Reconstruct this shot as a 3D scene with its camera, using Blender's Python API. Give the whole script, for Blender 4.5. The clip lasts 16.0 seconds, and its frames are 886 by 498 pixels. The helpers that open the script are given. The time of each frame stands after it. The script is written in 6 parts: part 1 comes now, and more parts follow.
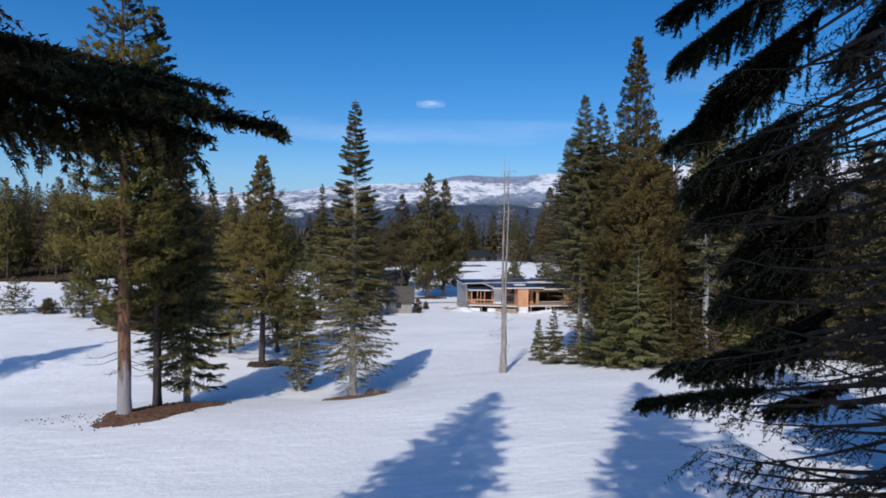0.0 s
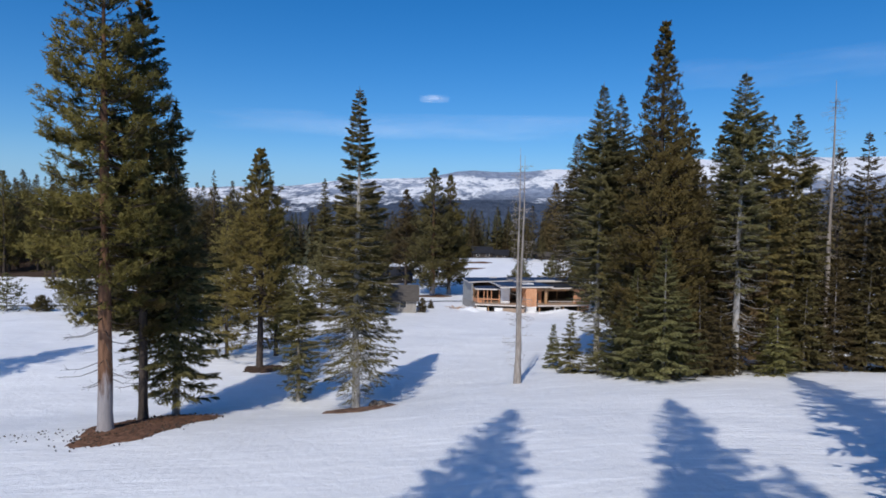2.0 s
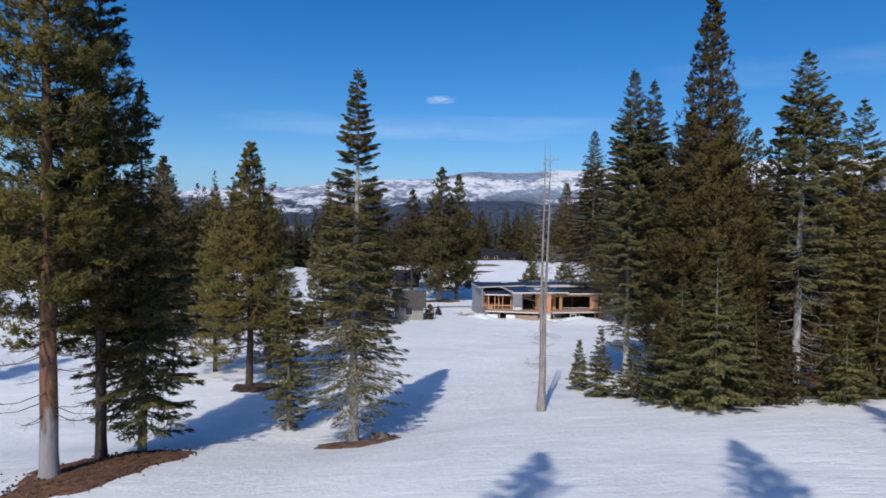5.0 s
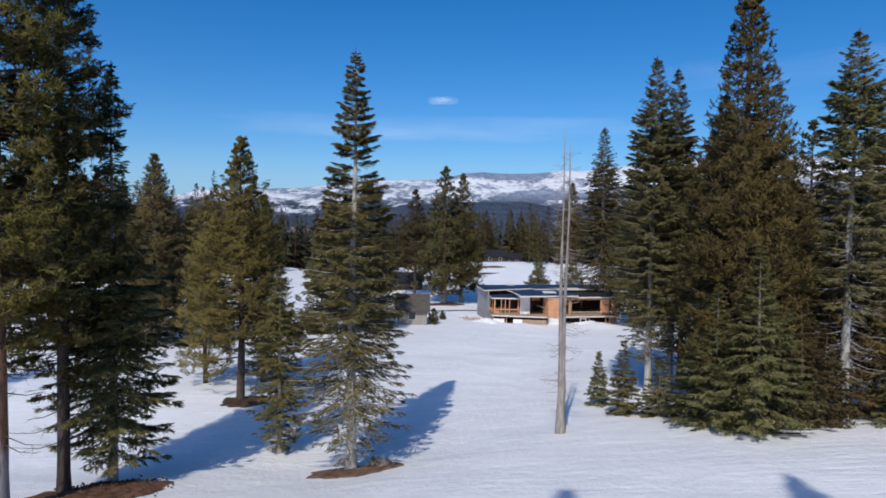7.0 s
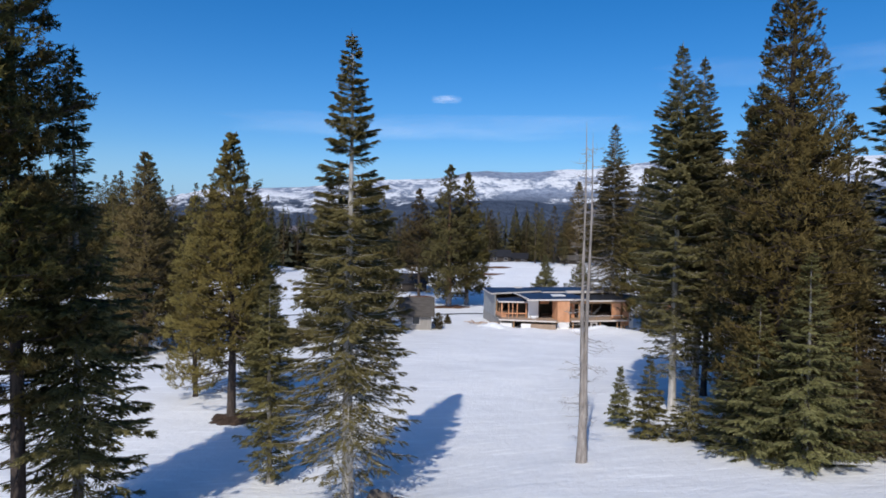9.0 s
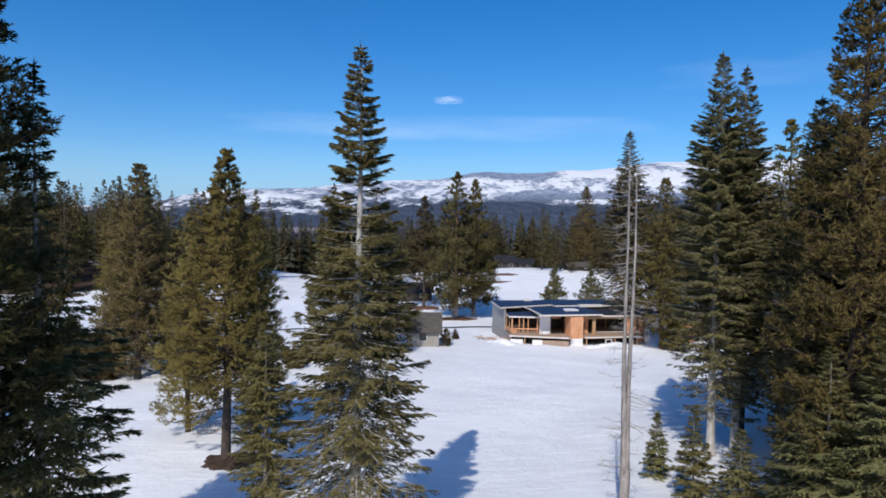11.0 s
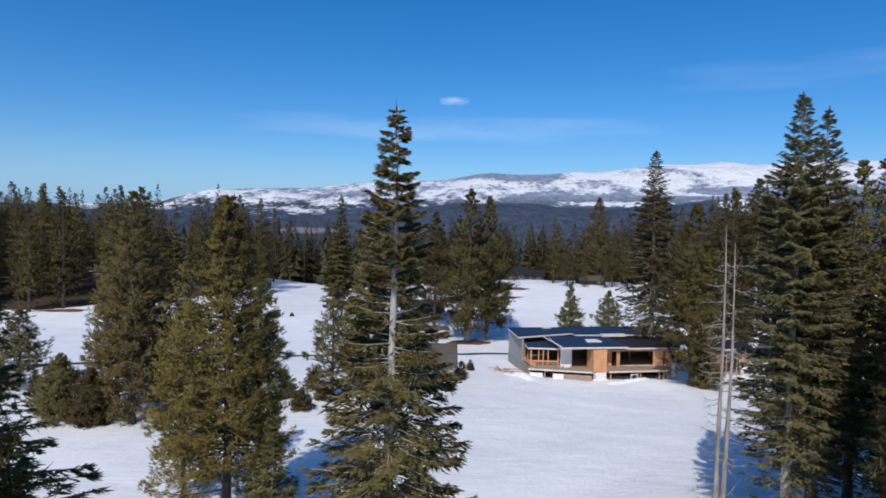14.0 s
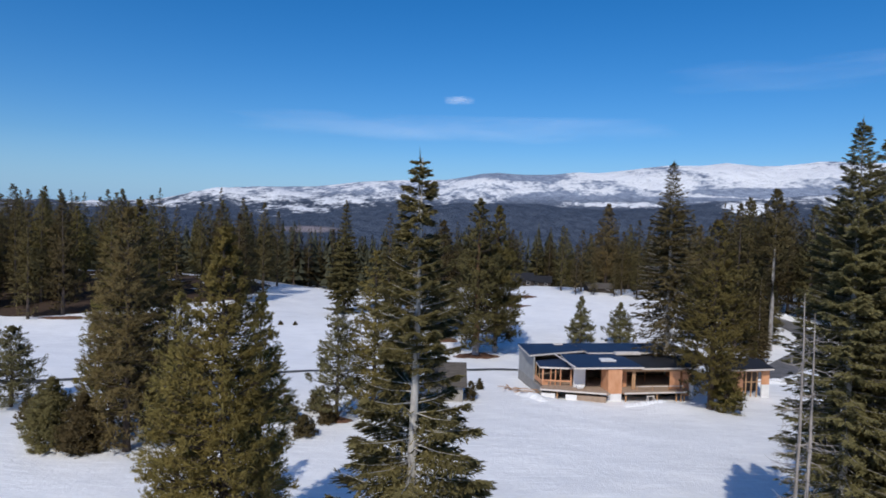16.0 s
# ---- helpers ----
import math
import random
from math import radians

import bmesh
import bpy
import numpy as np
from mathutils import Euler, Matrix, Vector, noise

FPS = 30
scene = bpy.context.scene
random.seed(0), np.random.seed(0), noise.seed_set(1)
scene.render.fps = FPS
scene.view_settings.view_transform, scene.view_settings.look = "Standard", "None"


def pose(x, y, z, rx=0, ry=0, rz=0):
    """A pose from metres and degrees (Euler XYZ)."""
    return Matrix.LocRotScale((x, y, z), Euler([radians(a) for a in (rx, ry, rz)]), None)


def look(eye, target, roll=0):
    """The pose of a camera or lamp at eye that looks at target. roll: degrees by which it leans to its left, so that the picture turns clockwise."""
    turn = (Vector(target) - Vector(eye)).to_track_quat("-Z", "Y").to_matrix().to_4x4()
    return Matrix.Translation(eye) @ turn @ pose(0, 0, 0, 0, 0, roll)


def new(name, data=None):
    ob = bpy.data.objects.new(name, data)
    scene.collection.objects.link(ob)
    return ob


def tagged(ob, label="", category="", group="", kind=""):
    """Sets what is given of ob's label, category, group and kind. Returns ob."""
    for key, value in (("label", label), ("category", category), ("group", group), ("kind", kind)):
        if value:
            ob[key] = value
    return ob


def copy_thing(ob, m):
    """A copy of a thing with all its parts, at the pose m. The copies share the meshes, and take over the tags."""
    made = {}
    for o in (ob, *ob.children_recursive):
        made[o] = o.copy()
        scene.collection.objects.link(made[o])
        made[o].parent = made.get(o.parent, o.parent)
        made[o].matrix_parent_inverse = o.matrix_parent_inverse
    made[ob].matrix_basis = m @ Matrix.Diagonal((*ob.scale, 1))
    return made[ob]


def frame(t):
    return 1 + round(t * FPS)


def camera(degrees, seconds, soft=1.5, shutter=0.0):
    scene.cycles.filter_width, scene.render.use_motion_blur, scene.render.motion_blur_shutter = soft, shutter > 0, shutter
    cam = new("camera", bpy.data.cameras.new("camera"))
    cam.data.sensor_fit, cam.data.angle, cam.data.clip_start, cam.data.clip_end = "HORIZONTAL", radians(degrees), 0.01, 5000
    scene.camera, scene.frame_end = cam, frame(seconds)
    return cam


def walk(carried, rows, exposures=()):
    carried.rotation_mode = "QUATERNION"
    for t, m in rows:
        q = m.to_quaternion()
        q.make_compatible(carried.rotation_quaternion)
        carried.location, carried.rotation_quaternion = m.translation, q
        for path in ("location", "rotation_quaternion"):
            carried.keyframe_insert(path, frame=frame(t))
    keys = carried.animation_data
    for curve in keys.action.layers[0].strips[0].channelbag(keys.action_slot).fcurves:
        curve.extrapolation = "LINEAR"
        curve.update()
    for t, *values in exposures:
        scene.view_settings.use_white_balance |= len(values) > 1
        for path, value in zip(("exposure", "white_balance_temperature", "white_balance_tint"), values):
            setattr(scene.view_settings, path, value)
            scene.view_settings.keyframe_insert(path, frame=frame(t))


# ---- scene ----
cam = camera(70.3, 16.0, soft=1.7)
PATH = [
    (0, (0.447, 0.504, 12.251), (0.432, 2.503, 12.181), 0.8),
    (0.5, (0.287, 1.191, 12.292), (0.272, 3.189, 12.22), 0.8),
    (1, (0.147, 2.152, 12.341), (0.128, 4.151, 12.262), 0.9),
    (1.5, (-0.047, 3.229, 12.415), (-0.068, 5.227, 12.331), 1.0),
    (2, (-0.184, 4.292, 12.555), (-0.207, 6.29, 12.469), 1.1),
    (2.5, (-0.311, 5.417, 12.559), (-0.335, 7.415, 12.474), 1.0),
    (3, (-0.332, 6.506, 12.588), (-0.36, 8.504, 12.503), 1.1),
    (3.5, (-0.399, 7.618, 12.656), (-0.429, 9.616, 12.57), 1.1),
    (4, (-0.463, 8.711, 12.622), (-0.497, 10.709, 12.538), 1.1),
    (6.5, (-0.995, 14.145, 12.594), (-1.045, 16.143, 12.513), 1.0),
    (7, (-1.055, 15.141, 12.605), (-1.106, 17.139, 12.525), 1.0),
    (7.5, (-1.065, 16.096, 12.619), (-1.121, 18.094, 12.537), 0.9),
    (8, (-1.103, 17.102, 12.586), (-1.162, 19.1, 12.505), 0.9),
    (8.5, (-1.193, 18.056, 12.761), (-1.255, 20.054, 12.679), 0.9),
    (9, (-1.352, 19.11, 12.912), (-1.415, 21.107, 12.828), 0.9),
    (11.5, (-2.73, 24.411, 15.02), (-2.803, 26.408, 14.94), 1.0),
    (12, (-3.059, 25.358, 15.424), (-3.134, 27.355, 15.348), 1.2),
    (12.5, (-3.411, 26.319, 16.085), (-3.487, 28.316, 16.009), 1.2),
    (13, (-3.746, 27.251, 16.81), (-3.823, 29.248, 16.731), 1.3),
    (13.5, (-4.055, 28.149, 17.528), (-4.135, 30.146, 17.448), 1.4),
    (14, (-4.407, 29.06, 18.179), (-4.489, 31.057, 18.098), 1.4),
    (14.5, (-4.744, 29.865, 18.731), (-4.828, 31.862, 18.65), 1.5),
    (15, (-5.051, 30.745, 19.315), (-5.138, 32.741, 19.233), 1.6),
    (15.5, (-5.252, 31.603, 19.937), (-5.342, 33.6, 19.851), 1.7),
    (16, (-5.385, 32.508, 20.212), (-5.479, 34.504, 20.128), 1.8),
]
walk(cam, [(t, look(eye, target, roll)) for t, eye, target, roll in PATH], exposures=[(0.0, -0.15, 6500, 10), (4.0, -0.20, 6500, 10), (9.0, -0.07, 6500, 10), (12.0, 0.02, 6500, 10), (14.0, -0.11, 6500, 10), (16.0, -0.22, 6500, 10)])

# ---- world, sun ----
SUN_EL, SUN_RATIO = 44.5, 0.23          # height of the sun; sideways drift of shadows per metre ahead
sun_az = math.atan2(SUN_RATIO, 1.0)     # shadows run ahead and to the right
sun_from = Vector((-math.sin(sun_az) * math.cos(radians(SUN_EL)), -math.cos(sun_az) * math.cos(radians(SUN_EL)), math.sin(radians(SUN_EL))))
world = bpy.data.worlds.new("sky")
scene.world = world
world.use_nodes = True
wn, wl = world.node_tree.nodes, world.node_tree.links
sky = wn.new("ShaderNodeTexSky")
sky.sky_type = "NISHITA"
sky.sun_disc = False
sky.sun_elevation = radians(SUN_EL)
sky.sun_rotation = math.pi + sun_az
sky.altitude = 600.0
sky.air_density, sky.dust_density, sky.ozone_density = 0.95, 1.7, 5.2
wn["Background"].inputs["Strength"].default_value = 0.134
clear = wn.new("ShaderNodeHueSaturation")
clear.inputs["Saturation"].default_value = 1.33
wl.new(sky.outputs["Color"], clear.inputs["Color"])
tint = wn.new("ShaderNodeMix")
tint.data_type, tint.blend_type = "RGBA", "MULTIPLY"
tint.inputs[0].default_value = 1.0
tint.inputs[7].default_value = (0.94, 0.99, 1.06, 1)
wl.new(clear.outputs["Color"], tint.inputs[6])
where, up = wn.new("ShaderNodeTexCoord"), wn.new("ShaderNodeSeparateXYZ")
wl.new(where.outputs["Generated"], up.inputs["Vector"])
low = wn.new("ShaderNodeMapRange")
low.inputs["From Min"].default_value, low.inputs["From Max"].default_value = 0.0, 0.11
low.inputs["To Min"].default_value, low.inputs["To Max"].default_value = 0.7, 0.0
wl.new(up.outputs["Z"], low.inputs["Value"])
haze = wn.new("ShaderNodeMix")
haze.data_type = "RGBA"
wl.new(low.outputs["Result"], haze.inputs[0])
wl.new(tint.outputs[2], haze.inputs[6])
haze.inputs[7].default_value = (2.1, 4.2, 7.1, 1)
wl.new(haze.outputs[2], wn["Background"].inputs["Color"])
sun = new("sun", bpy.data.lights.new("sun", "SUN"))
sun.data.energy, sun.data.angle, sun.data.color = 3.3, radians(0.6), (1.0, 0.95, 0.87)
sun.matrix_world = look(sun_from * 200, (0, 0, 0))


# ---- materials ----
def material(name, rough=0.8, spec=0.3):
    m = bpy.data.materials.new(name)
    m.use_nodes = True
    n, l = m.node_tree.nodes, m.node_tree.links
    b = n["Principled BSDF"]
    b.inputs["Roughness"].default_value = rough
    b.inputs["Specular IOR Level"].default_value = spec
    return m, n, l, b


def ramp(n, l, src, stops):
    r = n.new("ShaderNodeValToRGB")
    while len(r.color_ramp.elements) < len(stops):
        r.color_ramp.elements.new(0.5)
    for e, (p, c) in zip(r.color_ramp.elements, stops):
        e.position, e.color = p, (*c, 1)
    l.new(src, r.inputs["Fac"])
    return r.outputs["Color"]


def noise_tex(n, l, scale, detail=4, rough=0.55, stretch=None, turn=0.0, coords="Object"):
    tc, mp, t = n.new("ShaderNodeTexCoord"), n.new("ShaderNodeMapping"), n.new("ShaderNodeTexNoise")
    l.new(tc.outputs[coords], mp.inputs["Vector"])
    l.new(mp.outputs["Vector"], t.inputs["Vector"])
    mp.inputs["Scale"].default_value = stretch or (1, 1, 1)
    mp.inputs["Rotation"].default_value = (0, 0, turn)
    t.inputs["Scale"].default_value, t.inputs["Detail"].default_value, t.inputs["Roughness"].default_value = scale, detail, rough
    return t.outputs["Fac"]


def mix(n, l, fac, a, b, kind="MIX"):
    x = n.new("ShaderNodeMix")
    x.data_type, x.blend_type = "RGBA", kind
    for sock, v in ((x.inputs[0], fac), (x.inputs[6], a), (x.inputs[7], b)):
        if isinstance(v, (int, float)):
            sock.default_value = v
        elif isinstance(v, tuple):
            sock.default_value = (*v, 1)
        else:
            l.new(v, sock)
    return x.outputs[2]


def calc(n, l, op, a, b=0.0, clamp=False):
    x = n.new("ShaderNodeMath")
    x.operation, x.use_clamp = op, clamp
    for sock, v in ((x.inputs[0], a), (x.inputs[1], b)):
        if isinstance(v, (int, float)):
            sock.default_value = v
        else:
            l.new(v, sock)
    return x.outputs[0]


def bump(n, l, b, height, strength=0.3, dist=0.02):
    x = n.new("ShaderNodeBump")
    x.inputs["Strength"].default_value, x.inputs["Distance"].default_value = strength, dist
    l.new(height, x.inputs["Height"])
    l.new(x.outputs["Normal"], b.inputs["Normal"])


def surface(name, c1, c2, scale=3.0, rough=0.8, spec=0.3, relief=0.25, dist=0.01, stretch=None, fine=40.0):
    """Two-scale noise between two colours with fine relief."""
    m, n, l, b = material(name, rough, spec)
    big, small = noise_tex(n, l, scale, 5, 0.6, stretch), noise_tex(n, l, fine, 3, 0.6, stretch)
    f = calc(n, l, "ADD", calc(n, l, "MULTIPLY", big, 0.65), calc(n, l, "MULTIPLY", small, 0.35))
    l.new(ramp(n, l, f, [(0.33, c1), (0.67, c2)]), b.inputs["Base Color"])
    if relief:
        bump(n, l, b, f, relief, dist)
    return m


def snow_material():
    m, n, l, b = material("snow", 0.62, 0.25)
    b.inputs["Base Color"].default_value = (0.84, 0.86, 0.90, 1)
    patch = noise_tex(n, l, 0.10, 5, 0.6)
    dirt = noise_tex(n, l, 1.7, 6, 0.7)
    streak = noise_tex(n, l, 1.5, 4, 0.6, (0.16, 1.7, 1.0), radians(-11))
    base = ramp(n, l, patch, [(0.30, (0.77, 0.77, 0.775)), (0.64, (0.87, 0.867, 0.865))])
    base = mix(n, l, ramp(n, l, streak, [(0.54, (0, 0, 0)), (0.66, (1, 1, 1))]), base, (0.93, 0.93, 0.93))
    grime = calc(n, l, "MULTIPLY", calc(n, l, "SUBTRACT", dirt, 0.60, True), 1.3)
    l.new(mix(n, l, grime, base, (0.56, 0.53, 0.49)), b.inputs["Base Color"])
    lines = noise_tex(n, l, 1.1, 5, 0.65, (0.20, 1.5, 1.0), radians(-9))
    cups = noise_tex(n, l, 2.2, 5, 0.65)
    fine = noise_tex(n, l, 9.0, 4, 0.65)
    rill = noise_tex(n, l, 3.4, 4, 0.6, (0.22, 1.6, 1.0), radians(-13))
    swell = noise_tex(n, l, 0.16, 3, 0.55, (0.7, 1.0, 1.0))
    worn = calc(n, l, "MULTIPLY", calc(n, l, "SUBTRACT", noise_tex(n, l, 0.075, 4, 0.65), 0.40, True), 5.0, True)
    ridges = calc(n, l, "MULTIPLY", calc(n, l, "ADD", lines, calc(n, l, "MULTIPLY", rill, 0.50)), calc(n, l, "ADD", 0.12, calc(n, l, "MULTIPLY", worn, 0.42)))
    h = calc(n, l, "ADD", calc(n, l, "ADD", ridges, calc(n, l, "MULTIPLY", swell, 1.8)), calc(n, l, "ADD", calc(n, l, "MULTIPLY", cups, 0.45), calc(n, l, "MULTIPLY", fine, 0.12)))
    bump(n, l, b, h, 0.85, 0.20)
    return m


def foliage(name, dark, light, tip, spread=0.35):
    """Needles: varies from blade to blade and from tree to tree."""
    m, n, l, b = material(name, 0.65, 0.14)
    geo, info = n.new("ShaderNodeNewGeometry"), n.new("ShaderNodeObjectInfo")
    base = ramp(n, l, geo.outputs["Random Per Island"], [(0.0, tuple(0.5 * (a + b_) for a, b_ in zip(dark, light))), (0.75, light), (1.0, tuple(0.5 * (a + b_) for a, b_ in zip(tip, light)))])
    clump = noise_tex(n, l, 0.55, 3, 0.6)
    hue = n.new("ShaderNodeHueSaturation")
    l.new(calc(n, l, "ADD", 0.485, calc(n, l, "MULTIPLY", info.outputs["Random"], 0.03)), hue.inputs["Hue"])
    l.new(calc(n, l, "ADD", 0.72, calc(n, l, "ADD", calc(n, l, "MULTIPLY", clump, 0.5), calc(n, l, "MULTIPLY", info.outputs["Random"], spread))), hue.inputs["Value"])
    l.new(base, hue.inputs["Color"])
    l.new(hue.outputs["Color"], b.inputs["Base Color"])
    at, vt = n.new("ShaderNodeAttribute"), n.new("ShaderNodeVectorTransform")
    at.attribute_name = "fan"
    vt.vector_type, vt.convert_from, vt.convert_to = "NORMAL", "OBJECT", "WORLD"
    l.new(at.outputs["Vector"], vt.inputs["Vector"])
    l.new(vt.outputs["Vector"], b.inputs["Normal"])
    tr, add = n.new("ShaderNodeBsdfTranslucent"), n.new("ShaderNodeMixShader")
    l.new(hue.outputs["Color"], tr.inputs["Color"])
    add.inputs["Fac"].default_value = 0.38
    l.new(b.outputs["BSDF"], add.inputs[1])
    l.new(tr.outputs["BSDF"], add.inputs[2])
    l.new(add.outputs["Shader"], n["Material Output"].inputs["Surface"])
    return m


def bark(name, c1, c2, low=None, low_top=3.0):
    m, n, l, b = material(name, 0.9, 0.15)
    plates = noise_tex(n, l, 3.0, 5, 0.65, (2.2, 2.2, 0.45))
    fine = noise_tex(n, l, 18.0, 3, 0.6, (2, 2, 0.6))
    f = calc(n, l, "ADD", calc(n, l, "MULTIPLY", plates, 0.7), calc(n, l, "MULTIPLY", fine, 0.3))
    col = ramp(n, l, f, [(0.34, c1), (0.62, c2)])
    if low:
        tc, sep = n.new("ShaderNodeTexCoord"), n.new("ShaderNodeSeparateXYZ")
        l.new(tc.outputs["Object"], sep.inputs["Vector"])
        edge = calc(n, l, "ADD", calc(n, l, "MULTIPLY", calc(n, l, "SUBTRACT", low_top, sep.outputs["Z"]), 0.8), calc(n, l, "MULTIPLY", calc(n, l, "SUBTRACT", plates, 0.5), 3.0), True)
        col = mix(n, l, edge, col, ramp(n, l, f, [(0.3, tuple(v * 0.75 for v in low)), (0.65, low)]))
    l.new(col, b.inputs["Base Color"])
    bump(n, l, b, f, 0.6, 0.06)
    return m


SNOW = snow_material()
FIR = foliage("fir_needles", (0.074, 0.067, 0.027), (0.201, 0.177, 0.068), (0.408, 0.349, 0.160))
FIR_BLUE = foliage("blue_green_fir_needles", (0.074, 0.070, 0.032), (0.197, 0.178, 0.078), (0.404, 0.355, 0.176))
PINE = foliage("pine_needles", (0.065, 0.055, 0.018), (0.178, 0.144, 0.044), (0.326, 0.256, 0.086))
PINE_GOLD = foliage("golden_pine_needles", (0.095, 0.080, 0.029), (0.280, 0.225, 0.072), (0.44, 0.35, 0.13))
PINE_OLIVE = foliage("olive_gold_pine_needles", (0.087, 0.075, 0.024), (0.246, 0.203, 0.059), (0.414, 0.335, 0.110))
PINE_RUST = foliage("rusty_pine_needles", (0.074, 0.056, 0.025), (0.197, 0.145, 0.061), (0.329, 0.230, 0.102))
FIR_RUST = foliage("rusty_fir_needles", (0.080, 0.062, 0.024), (0.217, 0.165, 0.063), (0.382, 0.280, 0.121))
# self-shade and far haze put into the colour of the distant crowns
FAR_NEEDLES = foliage("shaded_hazy_far_needles", (0.032, 0.034, 0.022), (0.085, 0.086, 0.054), (0.14, 0.135, 0.08))
# darker copy of the fir needles, shade put into its colour
FIR_DARK_SHADED = foliage("dark_shaded_conifer_needles", (0.044, 0.037, 0.017), (0.134, 0.105, 0.044), (0.233, 0.173, 0.075))
BARK_RED = bark("orange_pine_bark", (0.085, 0.045, 0.028), (0.25, 0.135, 0.082), (0.36, 0.33, 0.33), 3.6)
BARK_DARK = bark("dark_bark", (0.035, 0.028, 0.024), (0.11, 0.085, 0.07))
BARK_PALE = bark("pale_fir_bark", (0.26, 0.24, 0.22), (0.60, 0.57, 0.53))
BARK_GREY = bark("grey_fir_bark", (0.15, 0.135, 0.12), (0.42, 0.39, 0.36))
DEADWOOD = bark("weathered_dead_wood", (0.18, 0.155, 0.135), (0.42, 0.37, 0.33))
MULCH = surface("pine_needle_litter", (0.050, 0.026, 0.018), (0.25, 0.135, 0.085), 2.4, 0.95, 0.1, 1.0, 0.08, fine=11.0)
# darker litter: damp, and with tree shade put into the colour
SHADED_LITTER = surface("damp_shaded_litter", (0.030, 0.021, 0.016), (0.105, 0.070, 0.050), 2.4, 0.95, 0.1, 1.0, 0.08, fine=11.0)
# lighter litter copy with sunlight put into its colour
SUNLIT_LITTER = surface("sunlit_brown_litter", (0.065, 0.042, 0.033), (0.235, 0.150, 0.112), 2.4, 0.95, 0.1, 1.0, 0.08, fine=11.0)
ROCK = surface("granite", (0.10, 0.085, 0.075), (0.27, 0.23, 0.20), 2.0, 0.9, 0.2, 0.6, 0.05)
ASPHALT = surface("asphalt", (0.045, 0.046, 0.05), (0.10, 0.10, 0.105), 0.6, 0.85, 0.3, 0.3, 0.01)
ASPHALT_PALE = surface("worn_grey_asphalt", (0.085, 0.083, 0.085), (0.17, 0.165, 0.168), 0.5, 0.85, 0.3, 0.3, 0.01)
MEMBRANE = surface("blue_black_roof_membrane", (0.010, 0.022, 0.055), (0.018, 0.036, 0.082), 0.5, 0.6, 0.35, 0.15, 0.01)
MEMBRANE_DARK = surface("black_roof_membrane", (0.012, 0.012, 0.014), (0.026, 0.026, 0.030), 0.5, 0.7, 0.3, 0.15, 0.01)
FASCIA = surface("primed_fascia_board", (0.60, 0.54, 0.49), (0.76, 0.70, 0.65), 0.8, 0.7, 0.3, 0.1, 0.004)
OSB = surface("orange_plywood_sheathing", (0.54, 0.245, 0.115), (0.74, 0.395, 0.23), 1.2, 0.75, 0.3, 0.2, 0.006, (1, 1, 0.4))
TIMBER = surface("new_framing_timber", (0.36, 0.20, 0.10), (0.55, 0.34, 0.19), 2.5, 0.75, 0.3, 0.2, 0.004, (3, 3, 0.5))
TIMBER_DARK = surface("weathered_deck_timber", (0.27, 0.19, 0.135), (0.44, 0.33, 0.25), 2.0, 0.8, 0.25, 0.2, 0.004)
WRAP = surface("white_house_wrap", (0.70, 0.69, 0.68), (0.84, 0.83, 0.82), 0.7, 0.6, 0.35, 0.25, 0.02)
CONCRETE = surface("grey_concrete", (0.22, 0.21, 0.20), (0.36, 0.34, 0.32), 0.8, 0.85, 0.25, 0.3, 0.006)
PANEL = surface("pale_grey_sheathing", (0.26, 0.26, 0.255), (0.38, 0.375, 0.37), 0.7, 0.7, 0.3, 0.15, 0.006)
# stud wood darkened so its colour holds the unlit interior
UNLIT_STUD = surface("unlit_stud_interior", (0.10, 0.075, 0.055), (0.17, 0.13, 0.10), 1.0, 0.9, 0.1, 0.1, 0.005)
SHINGLE = surface("brown_grey_shingles", (0.060, 0.052, 0.046), (0.13, 0.115, 0.10), 1.5, 0.9, 0.2, 0.5, 0.02, (0.5, 1, 4))
SIDING = surface("pale_board_siding", (0.24, 0.22, 0.20), (0.40, 0.37, 0.33), 1.0, 0.8, 0.25, 0.3, 0.01, (6, 6, 0.4))
DARKSIDING = surface("dark_brown_siding", (0.030, 0.024, 0.020), (0.070, 0.056, 0.046), 1.0, 0.8, 0.25, 0.3, 0.01, (6, 6, 0.4))
GLASS, _gn, _gl, _gb = material("dark_window_glass", 0.08, 0.5)
_gb.inputs["Base Color"].default_value = (0.02, 0.025, 0.03, 1)


# ---- mesh helpers ----
def root(name, at, label, category, group="", turn=0.0):
    ob = new(name)
    ob.matrix_world = pose(*at, 0, 0, turn)
    return tagged(ob, label, category, group)


def part(name, me, mat, parent, label=""):
    """One mesh object under a thing. me: a bmesh or a mesh."""
    if isinstance(me, bmesh.types.BMesh):
        data = bpy.data.meshes.new(name)
        me.to_mesh(data)
        me.free()
        me = data
    if not me.materials:
        me.materials.append(mat)
    ob = new(name, me)
    ob.parent = parent
    if label:
        ob["label"] = label
    return ob


